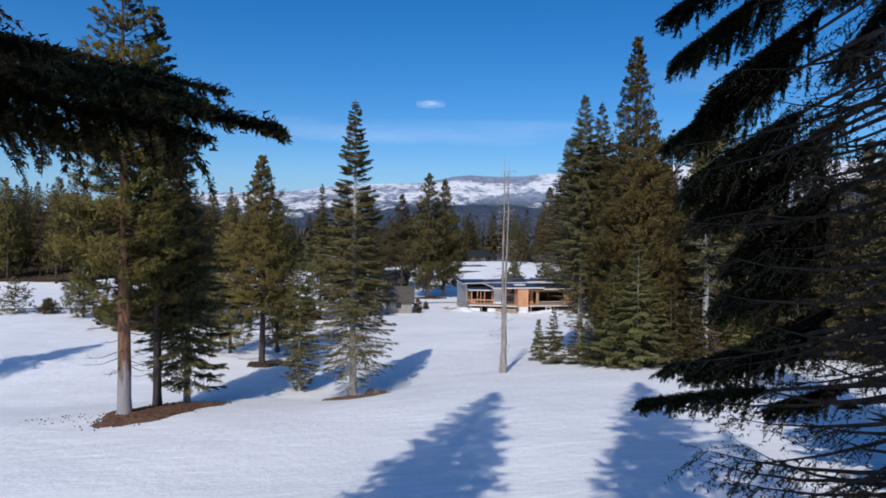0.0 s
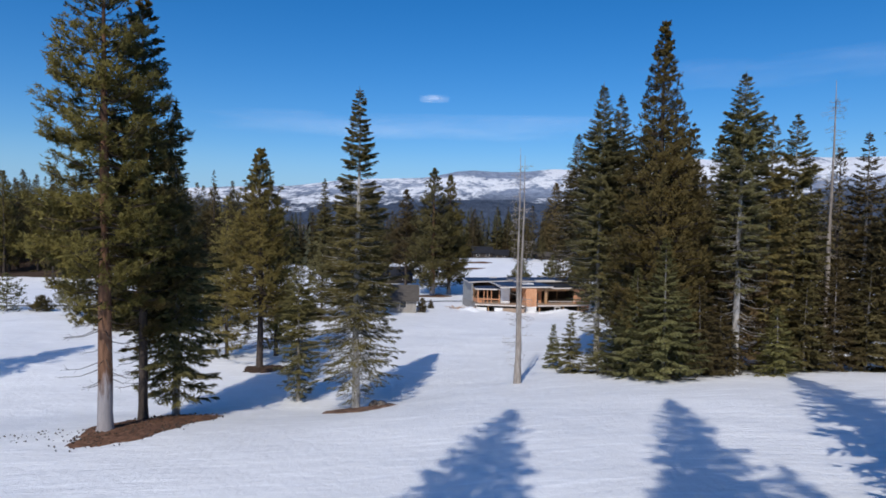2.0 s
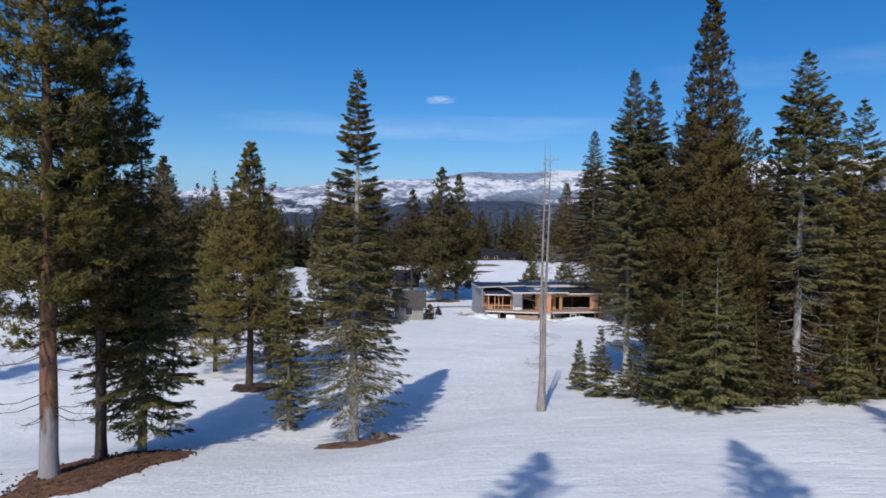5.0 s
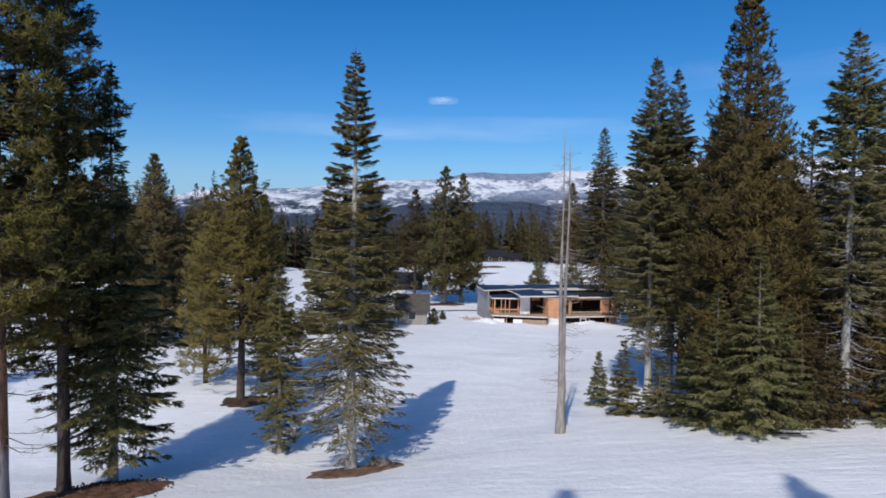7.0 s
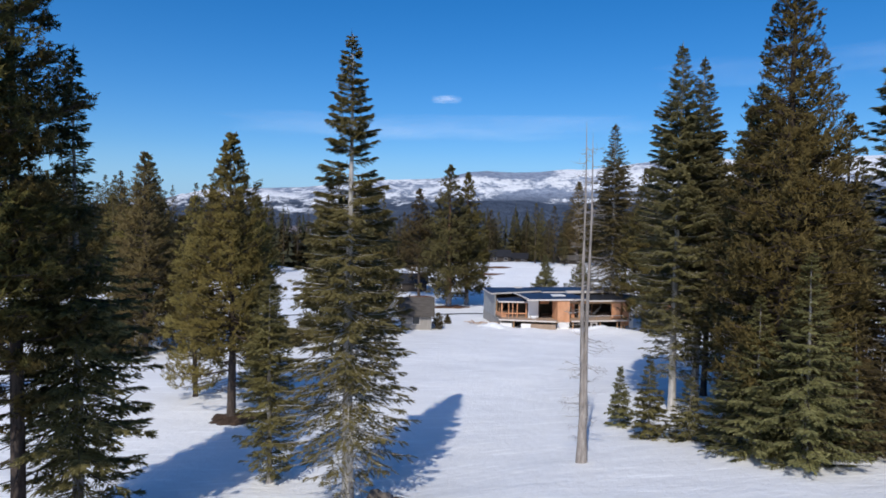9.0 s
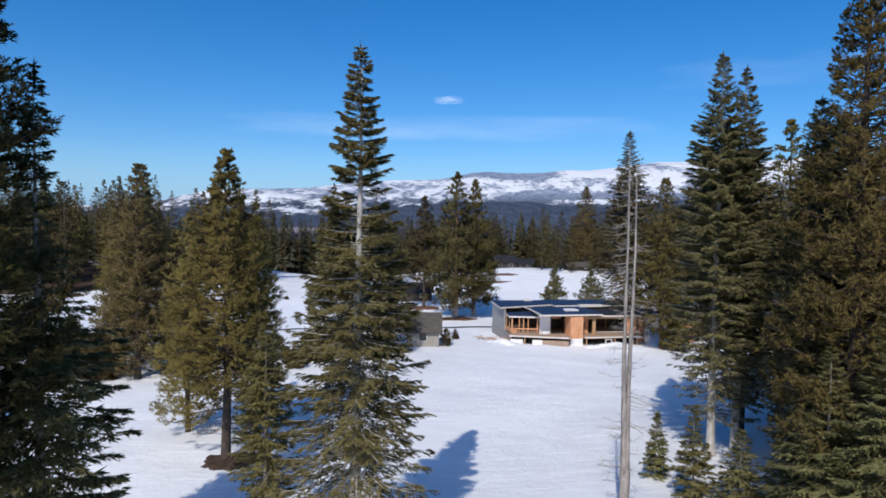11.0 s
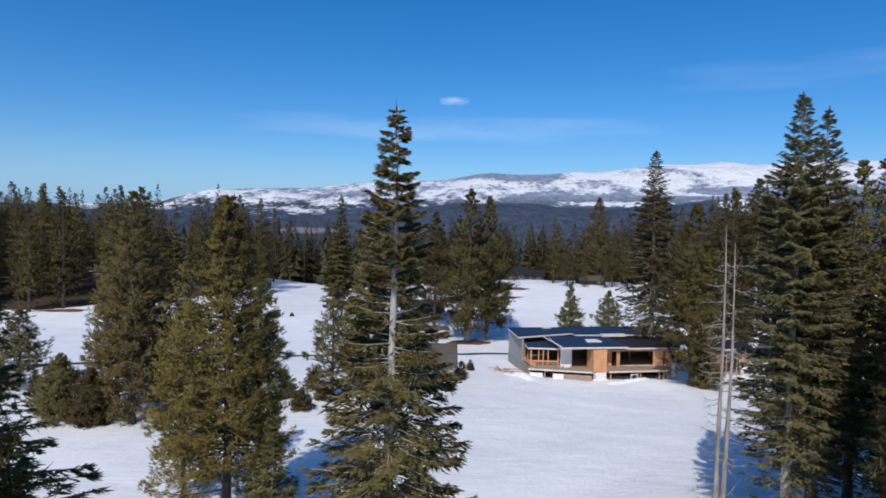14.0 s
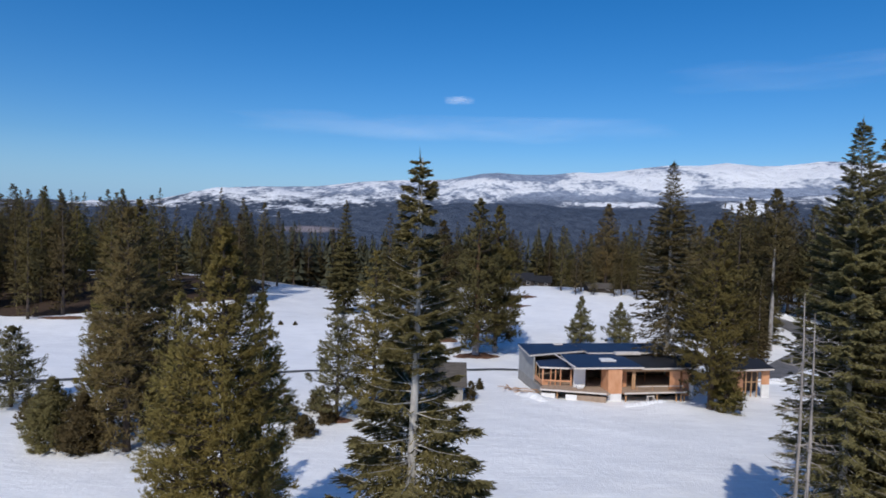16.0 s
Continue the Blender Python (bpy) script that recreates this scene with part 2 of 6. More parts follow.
def tri_mesh(name, tris, rounded=None):
    """A mesh of loose triangles from an array (n, 3, 3). rounded: the crown's middle line (n, 3), from which its needles fan out."""
    tris = np.ascontiguousarray(tris, dtype=np.float32)
    n = len(tris)
    me = bpy.data.meshes.new(name)
    me.vertices.add(3 * n)
    me.vertices.foreach_set("co", tris.ravel())
    me.loops.add(3 * n)
    me.loops.foreach_set("vertex_index", np.arange(3 * n, dtype=np.int32))
    me.polygons.add(n)
    me.polygons.foreach_set("loop_start", np.arange(0, 3 * n, 3, dtype=np.int32))
    me.update(calc_edges=True)
    if rounded is not None:
        mid = tris.mean(axis=1)
        out = unit(mid - rounded)
        own = unit(np.cross(tris[:, 1] - tris[:, 0], tris[:, 2] - tris[:, 0]))
        own *= np.where((own * (out + np.array([0, 0, 0.6]))).sum(1, keepdims=True) < 0, -1, 1)
        fan = unit(out * 0.75 + np.array([0, 0, 0.45]) + own * 0.75)
        at = me.attributes.new("fan", "FLOAT_VECTOR", "POINT")
        at.data.foreach_set("vector", np.repeat(fan, 3, axis=0).astype(np.float32).ravel())
    return me


def axis_of(tris, sink=0.4):
    """Points on the trunk line a little below each triangle."""
    m = tris.mean(axis=1)
    m[:, 0:2] = 0.0
    m[:, 2] -= sink
    return m


def unit(v):
    return v / np.maximum(np.linalg.norm(v, axis=-1, keepdims=True), 1e-9)


def blades(p, d, length, width, rng):
    """Narrow triangles at p along d, turned at random about d."""
    s = unit(np.cross(d, rng.normal(size=d.shape)))
    w = (width * 0.5)[:, None] * s if isinstance(width, np.ndarray) else 0.5 * width * s
    tip = p + d * (length[:, None] if isinstance(length, np.ndarray) else length)
    return np.stack([p - w, p + w, tip], axis=1)


def sticks(a, b, ra, rb):
    """Tapered three-sided rods from a to b."""
    d = unit(b - a)
    ref = np.where(np.abs(d[:, 2:3]) > 0.9, np.array([[1.0, 0, 0]]), np.array([[0, 0, 1.0]]))
    u = unit(np.cross(d, ref))
    v = np.cross(d, u)
    out = []
    for k in range(3):
        a0, a1 = 2.0944 * k, 2.0944 * (k + 1)
        o0, o1 = u * math.cos(a0) + v * math.sin(a0), u * math.cos(a1) + v * math.sin(a1)
        p0, p1 = a + o0 * ra[:, None], a + o1 * ra[:, None]
        q0, q1 = b + o0 * rb[:, None], b + o1 * rb[:, None]
        out += [np.stack([p0, p1, q1], 1), np.stack([p0, q1, q0], 1)]
    return np.concatenate(out)


def tube(name, pts, radii, sides=10, wob=0.0, seed=0):
    """A closed tapered tube along points, slightly uneven."""
    rng = random.Random(seed)
    bm = bmesh.new()
    rings = []
    for i, (p, r) in enumerate(zip(pts, radii)):
        p = Vector(p)
        d = (Vector(pts[min(i + 1, len(pts) - 1)]) - Vector(pts[max(i - 1, 0)])).normalized()
        q = d.to_track_quat("Z", "Y")
        rings.append([bm.verts.new(p + q @ Vector((r * (1 + wob * rng.uniform(-1, 1)) * math.cos(2 * math.pi * k / sides), r * (1 + wob * rng.uniform(-1, 1)) * math.sin(2 * math.pi * k / sides), 0))) for k in range(sides)])
    for a, b in zip(rings, rings[1:]):
        for k in range(sides):
            f = bm.faces.new((a[k], a[(k + 1) % sides], b[(k + 1) % sides], b[k]))
            f.smooth = True
    bm.faces.new(rings[-1])
    bm.faces.new(rings[0][::-1])
    return bm


def box(bm, lo, hi, bevel=0.0):
    """Adds a box between two corners to a bmesh."""
    x0, y0, z0 = lo
    x1, y1, z1 = hi
    v = [bm.verts.new(c) for c in ((x0, y0, z0), (x1, y0, z0), (x1, y1, z0), (x0, y1, z0), (x0, y0, z1), (x1, y0, z1), (x1, y1, z1), (x0, y1, z1))]
    fs = [bm.faces.new([v[i] for i in q]) for q in ((3, 2, 1, 0), (4, 5, 6, 7), (0, 1, 5, 4), (1, 2, 6, 5), (2, 3, 7, 6), (3, 0, 4, 7))]
    if bevel:
        es = {e for f in fs for e in f.edges}
        bmesh.ops.bevel(bm, geom=list(es), offset=bevel, segments=1, affect="EDGES")
    return bm


def slab(pts, z0, z1):
    """A prism over a plan polygon."""
    bm = bmesh.new()
    a, b = [bm.verts.new((x, y, z0)) for x, y in pts], [bm.verts.new((x, y, z1)) for x, y in pts]
    n = len(pts)
    bm.faces.new(a[::-1])
    bm.faces.new(b)
    for i in range(n):
        bm.faces.new((a[i], a[(i + 1) % n], b[(i + 1) % n], b[i]))
    bmesh.ops.recalc_face_normals(bm, faces=bm.faces)
    return bm


# ---- ground ----
PROFILE_Y = (-300, -60, 0, 25, 41, 52, 58, 70, 95, 120, 155, 190, 231, 250, 268, 300, 420, 600, 900, 1600)
PROFILE_Z = (8, 4.5, 3.0, 2.2, 1.25, -0.3, -1.15, -1.8, -2.9, -3.85, -5.0, -3.2, -0.6, -1.0, -2.2, -7.5, -24, -45, -75, -98)
CROSS_Y, CROSS_S = (0, 41, 52, 58, 70, 120, 400), (0.06, 0.085, 0.11, 0.09, 0.05, 0.0, 0.0)


def ground(x, y):
    """Height of the snow: a hill at the start, a dip towards the house, a low rise behind it."""
    z = sum(np.interp(y + d, PROFILE_Y, PROFILE_Z) for d in (-4, -2, 0, 2, 4)) / 5
    s = np.interp(y, CROSS_Y, CROSS_S)
    xx = 35 * np.tanh(x / 35)
    xx = np.where(x > 12, 12 + (xx - 12) * 0.5, xx)
    z = z + s * xx - 0.7 * np.exp(-((x + 7) ** 2 + (y - 51) ** 2) / 36)
    z = z + 0.75 * np.exp(-((x - 21.5) ** 2 / 14 + (y - 117.2) ** 2 / 5))
    z = z - 6.5 * np.exp(-((x + 50) ** 2 / 1100 + (y - 248) ** 2 / 3000))
    z = z + 0.55 * np.exp(-((x - 4.2) ** 2 / 5 + (y - 118.9) ** 2 / 3)) + 0.40 * np.exp(-((x - 9.6) ** 2 / 7 + (y - 117.0) ** 2 / 2.5))
    return z + 0.10 * np.sin(x * 0.31 + 1.3 * np.sin(y * 0.11)) * np.sin(y * 0.23 + 0.7) + 0.05 * np.sin(x * 0.83 + y * 0.4) * np.sin(y * 0.71 - x * 0.3)


def gz(x, y):
    return float(ground(np.float64(x), np.float64(y)))


def axis(lo, fine_lo, fine_hi, hi, step, grow=1.16):
    mid = list(np.arange(fine_lo, fine_hi + 0.01, step))
    up, s = [], step
    while (up[-1] if up else fine_hi) < hi:
        s *= grow
        up.append((up[-1] if up else fine_hi) + s)
    dn, s = [], step
    while (dn[-1] if dn else fine_lo) > lo:
        s *= grow
        dn.append((dn[-1] if dn else fine_lo) - s)
    return np.array(dn[::-1] + mid + up)


def grid_mesh(name, X, Y, Z, smooth=True):
    ny, nx = X.shape
    me = bpy.data.meshes.new(name)
    idx = np.arange(nx * ny).reshape(ny, nx)
    q = np.stack([idx[:-1, :-1], idx[:-1, 1:], idx[1:, 1:], idx[1:, :-1]], -1).reshape(-1, 4).astype(np.int32)
    me.vertices.add(nx * ny)
    me.vertices.foreach_set("co", np.stack([X, Y, Z], -1).astype(np.float32).ravel())
    me.loops.add(q.size)
    me.loops.foreach_set("vertex_index", q.ravel())
    me.polygons.add(len(q))
    me.polygons.foreach_set("loop_start", np.arange(0, q.size, 4, dtype=np.int32))
    me.polygons.foreach_set("use_smooth", np.full(len(q), smooth))
    me.update(calc_edges=True)
    return me


gx, gy = np.meshgrid(axis(-2600, -100, 100, 2600, 1.25), axis(-600, -20, 235, 1500, 1.25))
snow_ground = new("ground", grid_mesh("ground", gx, gy, ground(gx, gy)))
snow_ground.data.materials.append(SNOW)
tagged(snow_ground, "rolling white snow with wind ripples and old tracks", "snow", kind="structure")


# ---- distance: valley woods, dark ridge and snowy range ----
def range_material():
    m, n, l, b = material("snowy_range", 0.9, 0.1)
    tc, sep = n.new("ShaderNodeTexCoord"), n.new("ShaderNodeSeparateXYZ")
    l.new(tc.outputs["Object"], sep.inputs["Vector"])
    big = noise_tex(n, l, 0.0055, 8, 0.62, (0.85, 0.60, 1.2), 0.5)
    fine = noise_tex(n, l, 0.030, 5, 0.65, (0.9, 0.6, 1.4), 0.5)
    high = calc(n, l, "MULTIPLY", calc(n, l, "SUBTRACT", calc(n, l, "SUBTRACT", sep.outputs["Z"], 150.0), calc(n, l, "MAXIMUM", calc(n, l, "MULTIPLY", sep.outputs["X"], 0.06), -85.0)), 0.0055)
    f = calc(n, l, "ADD", calc(n, l, "MINIMUM", high, 0.24), calc(n, l, "ADD", calc(n, l, "MULTIPLY", calc(n, l, "SUBTRACT", big, 0.5), 3.0), calc(n, l, "MULTIPLY", calc(n, l, "SUBTRACT", fine, 0.5), 1.6)))
    mid = calc(n, l, "SUBTRACT", 1.0, calc(n, l, "POWER", calc(n, l, "ABSOLUTE", calc(n, l, "MULTIPLY", calc(n, l, "ADD", sep.outputs["X"], -230.0), 1 / 430)), 2.0), True)
    bare_top = calc(n, l, "MULTIPLY", mid, calc(n, l, "MULTIPLY", calc(n, l, "ADD", sep.outputs["Z"], -285.0), 1 / 30, True))
    peaks = calc(n, l, "MULTIPLY", calc(n, l, "MULTIPLY", calc(n, l, "ADD", sep.outputs["X"], -500.0), 1 / 500, True), 0.30)
    f = calc(n, l, "ADD", f, calc(n, l, "SUBTRACT", peaks, calc(n, l, "MULTIPLY", bare_top, 0.75)))
    # slate-blue tones put the haze of distance into the woods' colour
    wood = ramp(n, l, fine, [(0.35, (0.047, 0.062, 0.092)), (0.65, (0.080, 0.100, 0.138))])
    # paler blue for the higher slopes, with more haze in the colour
    hazed_wood = ramp(n, l, fine, [(0.35, (0.20, 0.24, 0.32)), (0.65, (0.36, 0.41, 0.50))])
    wood = mix(n, l, calc(n, l, "MULTIPLY", calc(n, l, "SUBTRACT", sep.outputs["Z"], 110.0), 0.011, True), wood, hazed_wood)
    fz = calc(n, l, "POWER", calc(n, l, "ABSOLUTE", calc(n, l, "MULTIPLY", calc(n, l, "ADD", sep.outputs["Z"], 16.0), 1 / 13)), 2.0)
    fx = calc(n, l, "POWER", calc(n, l, "ABSOLUTE", calc(n, l, "MULTIPLY", calc(n, l, "ADD", sep.outputs["X"], 560.0), 1 / 130)), 2.0)
    field = calc(n, l, "MULTIPLY", calc(n, l, "SUBTRACT", calc(n, l, "ADD", 0.45, fine), calc(n, l, "ADD", fz, fx)), 1.2, True)
    wood = mix(n, l, field, wood, (0.25, 0.215, 0.225))
    # open slopes on the wooded ridge
    for cx, cz, rx, rz in ((760.0, 143.0, 300.0, 17.0), (893.0, 97.0, 80.0, 32.0), (-60.0, 108.0, 60.0, 8.0)):
        gx_ = calc(n, l, "POWER", calc(n, l, "ABSOLUTE", calc(n, l, "MULTIPLY", calc(n, l, "ADD", sep.outputs["X"], -cx), 1 / rx)), 2.0)
        gz_ = calc(n, l, "POWER", calc(n, l, "ABSOLUTE", calc(n, l, "MULTIPLY", calc(n, l, "ADD", sep.outputs["Z"], -cz), 1 / rz)), 2.0)
        glade = calc(n, l, "SUBTRACT", calc(n, l, "SUBTRACT", 1.0, calc(n, l, "ADD", gx_, gz_)), calc(n, l, "MULTIPLY", calc(n, l, "SUBTRACT", fine, 0.45), 4.5))
        f = calc(n, l, "MAXIMUM", f, calc(n, l, "MULTIPLY", glade, 0.9))
    # wooded shoulders between the snow slopes
    for cx, cz, rx, rz in ((1560.0, 222.0, 420.0, 36.0), (820.0, 180.0, 620.0, 19.0)):
        sx = calc(n, l, "POWER", calc(n, l, "ABSOLUTE", calc(n, l, "MULTIPLY", calc(n, l, "ADD", sep.outputs["X"], -cx), 1 / rx)), 2.0)
        sz = calc(n, l, "POWER", calc(n, l, "ABSOLUTE", calc(n, l, "MULTIPLY", calc(n, l, "ADD", sep.outputs["Z"], -cz), 1 / rz)), 2.0)
        f = calc(n, l, "SUBTRACT", f, calc(n, l, "MULTIPLY", calc(n, l, "SUBTRACT", 1.0, calc(n, l, "ADD", sx, sz), True), 1.3))
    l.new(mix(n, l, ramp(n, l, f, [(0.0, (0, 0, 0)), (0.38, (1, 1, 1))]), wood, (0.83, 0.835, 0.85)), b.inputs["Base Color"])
    bump(n, l, b, calc(n, l, "ADD", calc(n, l, "MULTIPLY", big, 1.0), calc(n, l, "MULTIPLY", fine, 0.25)), 1.0, 90.0)
    return m


def distance():
    az = np.radians(np.concatenate([np.arange(-75, -36, 1.0), np.arange(-36, 36, 0.25), np.arange(36, 75.1, 1.0)]))
    rr = np.concatenate([np.linspace(900, 3000, 70), np.linspace(3025, 4750, 100)])
    A, R = np.meshgrid(az, rr)
    deg = np.degrees(A)
    ridge = 2500 * np.tan(np.radians(np.interp(deg, (-75, -30, -26, -22, -17, -12, -7, -2, 2, 5.6, 10.6, 15.3, 20, 24, 28, 75), (0.2, 0.4, 0.5, 0.34, 0.36, 0.55, 1.36, 1.88, 2.0, 2.1, 1.5, 1.75, 2.65, 2.8, 3.0, 2.6)))) + 17
    crest = 4300 * np.tan(np.radians(np.interp(deg, (-75, -32, -26.7, -24.5, -21.8, -19.5, -14.2, -10.2, -7.2, -2.6, -0.5, 2.0, 4.5, 7.5, 11, 14.3, 16.6, 19.3, 21, 23.5, 26, 28.2, 45, 75), (0.3, 0.6, 1.11, 1.77, 2.38, 2.63, 2.87, 3.43, 3.65, 3.9, 4.27, 4.69, 4.6, 4.65, 4.85, 5.22, 5.47, 5.46, 5.63, 5.33, 5.44, 5.61, 5.2, 4.5)))) + 34
    X, Y = R * np.sin(A), R * np.cos(A)
    rough = np.zeros_like(X)
    for i in range(X.shape[0]):
        for j in range(X.shape[1]):
            rough[i, j] = noise.ridged_multi_fractal((X[i, j] / 620 + 7.0, Y[i, j] / 620, 3.1), 0.95, 2.1, 6, 0.9, 1.6) - 1.0
    floor_z = -95.0
    near = np.exp(-((R - 2500) / 420) ** 2)
    rise = 1 / (1 + np.exp(-(R - 3750) / 190))
    back = np.where(R > 4350, (R - 4350) * 0.45, 0)
    Z = floor_z + (ridge - floor_z) * np.maximum(near, np.clip((R - 2500) / 600, 0, 1) * 0.88) * (1 - rise) + (crest - floor_z) * rise + rough * (4 + 9 * near + 34 * rise * np.clip((4330 - R) / 260, 0.12, 1)) - back
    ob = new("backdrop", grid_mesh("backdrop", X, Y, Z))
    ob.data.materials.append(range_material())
    tagged(ob, "far snow-patched mountain range above a dark wooded ridge", "mountains", kind="structure")


distance()


# ---- trees ----
def reach_at(prof, u, H, slope):
    """Bough length from (share of height, metres) pairs, taken where the bough's rising tip ends."""
    us, rs = [p[0] for p in prof], [p[1] for p in prof]
    reach = float(np.interp(u, us, rs))
    for _ in range(4):
        reach = 0.5 * (reach + float(np.interp(u + slope * reach / H, us, rs)))
    return reach


def crown_fir(rng, H, R, bare, tiers, per, spray=0.62, blade=(0.28, 0.085), dens=2.0, shape=0.85, droop=0.18, gaps=(), skirt=0.8, z_range=None, core=2.0, comb=2, airy=1.0, least=0.58, whorl=0.42, tip=0.45, prof=None, vary=(0.68, 1.12), top_dens=1.5, open_side=None):
    """Needle blades and limb rods of a fir: tiers of flat, feathered sprays."""
    zs, az, ls = [], [], []
    for k in range(tiers):
        u = bare + (0.992 - bare) * (k / (tiers - 1)) ** 0.80
        thin = 1.0
        for g0, g1, left in gaps:
            if g0 < u < g1:
                thin = left
        n = max(2, int(per * thin * (0.55 + 0.45 * (1 - u)) + rng.random()))
        a0 = rng.random() * 6.283
        for i in range(n):
            low = min(1.0, skirt + (u - bare) / 0.25 * (1 - skirt))
            w = u + rng.normal() * whorl / tiers
            w = w if w < 0.993 else u
            zs.append(w * H)
            az.append(a0 + 6.283 * i / n + rng.normal() * 0.25)
            if prof:
                ls.append(max(0.10, reach_at(prof, w, H, 0.18 - droop + 0.75 * max(0.0, w - 0.40) + 0.5 * max(0.0, w - 0.80)) * rng.uniform(*vary)))
            else:
                ls.append(max(0.08, R * ((1 - w) ** shape) * min(1.0, (1 - w) / 0.14) ** tip * low * rng.uniform(*vary)) + 0.05)
    zs, az, ls = map(np.array, (zs, az, ls))
    if z_range:
        keep = (zs > z_range[0]) & (zs < z_range[1])
        zs, az, ls = zs[keep], az[keep], ls[keep]
    if open_side:
        mid, half, u0, u1 = open_side
        keep = (np.cos(az - radians(mid)) < math.cos(radians(half))) | (zs < u0 * H) | (zs > u1 * H)
        zs, az, ls = zs[keep], az[keep], ls[keep]
    n = len(zs)
    u = zs / H
    R = max(R, 0.9 * max(ls, default=R))
    h = np.stack([np.cos(az), np.sin(az), np.zeros(n)], 1)
    rise = (-droop + 0.75 * np.clip(u - 0.40, 0, 1) + 0.5 * np.clip(u - 0.80, 0, 1)) + rng.normal(size=n) * 0.06
    curve = 0.12 + 0.12 * rng.random(n)
    start = np.stack([np.zeros(n), np.zeros(n), zs], 1)

    def along(i, s):
        return start[i] + h[i] * (ls[i] * s)[:, None] + np.stack([np.zeros(len(i)), np.zeros(len(i)), ls[i] * (rise[i] * s + curve[i] * s * s)], 1)

    count = np.maximum(int(10 * min(1.0, dens)) + 2, (ls / 0.16 * dens * np.interp(u, (0.1, 0.5, 0.6, 0.75, 1.0), (airy, 1.0, 1.0, top_dens, top_dens))).astype(int))
    i = np.repeat(np.arange(n), count)
    s = 0.14 + 0.86 * rng.random(len(i)) ** 0.85
    p = along(i, s)
    side = np.stack([-h[i][:, 1], h[i][:, 0], np.zeros(len(i))], 1) * np.where(rng.random(len(i)) < 0.5, -1, 1)[:, None]
    d = unit(side * (0.95 - 0.45 * s)[:, None] + h[i] * (0.45 + 0.5 * s)[:, None] + rng.normal(size=p.shape) * np.array([0.10, 0.10, 0.10]) + np.stack([0 * s, 0 * s, rise[i] * 0.5 - 0.10], 1))
    bl = spray * (1.10 - 0.75 * s) * np.clip(ls[i] / R * 1.6, 0.45, 1.0) * rng.uniform(0.65, 1.15, len(i))
    bl = np.minimum(bl, ls[i] * 0.6)
    m = max(3, int(2.2 + 3 * spray)) + comb
    j = np.repeat(np.arange(len(i)), m)
    f = np.tile(np.linspace(0.08, 1, m), len(i))
    q = p[j] + d[j] * (bl[j] * f)[:, None] + np.stack([0 * f, 0 * f, -0.16 * bl[j] * f * f], 1)
    flat = unit(np.cross(d, np.array([0, 0, 1.0])))[j] * np.tile(np.where(np.arange(m) % 2, 1, -1), len(i))[:, None]
    e = unit(d[j] * 0.85 + flat * (0.50 - 0.35 * f)[:, None] + rng.normal(size=q.shape) * np.array([0.18, 0.18, 0.16]) + np.array([0, 0, 0.08]))
    fit = np.clip(ls[i] / R * 1.7, least, 1.0)[j]
    tris = blades(q, e, np.minimum(blade[0] * fit, 0.05 + (0.02 + least) * ls[i][j]) * rng.uniform(0.6, 1.25, len(j)), blade[1] * fit * rng.uniform(0.7, 1.3, len(j)), rng)
    c = np.repeat(np.arange(n), np.maximum(2, (core * ls / 0.5 * np.interp(u, (0.1, 0.5), (airy, 1.0))).astype(int)))
    sc = rng.uniform(0.05, 0.72, len(c))
    pc = along(c, sc) + rng.normal(size=(len(c), 3)) * np.array([0.10, 0.10, 0.06])
    dc = unit(h[c] + rng.normal(size=pc.shape) * 0.55 + np.array([0, 0, -0.15]))
    tris = np.concatenate([tris, blades(pc, dc, np.minimum(blade[0] * 1.7, ls[c] * 0.4) * rng.uniform(0.7, 1.2, len(c)), blade[1] * np.clip(ls[c] / R * 1.7, 0.45, 1.0) * 1.9 * rng.uniform(0.6, 1.2, len(c)), rng)])
    if not z_range:
        zt = H * rng.uniform(0.955, 0.998, 40)
        pt = np.stack([0 * zt, 0 * zt, zt], 1)
        tris = np.concatenate([tris, blades(pt, unit(np.array([0, 0, 1.0]) + rng.normal(size=pt.shape) * 0.42), np.minimum(blade[0] * 0.9, 0.018 * H), blade[1] * 0.8, rng), blades(np.array([[0.0, 0.0, 0.985 * H]] * 3), unit(np.array([0, 0, 1.0]) + rng.normal(size=(3, 3)) * 0.04), 0.028 * H, blade[1] * 0.6, rng)])
    mid = along(np.arange(n), np.full(n, 0.5))
    end = along(np.arange(n), np.full(n, 0.95))
    r0 = 0.008 + 0.009 * ls
    limbs = np.concatenate([sticks(start, mid, r0, r0 * 0.6), sticks(mid, end, r0 * 0.6, r0 * 0.2)])
    return tris, limbs


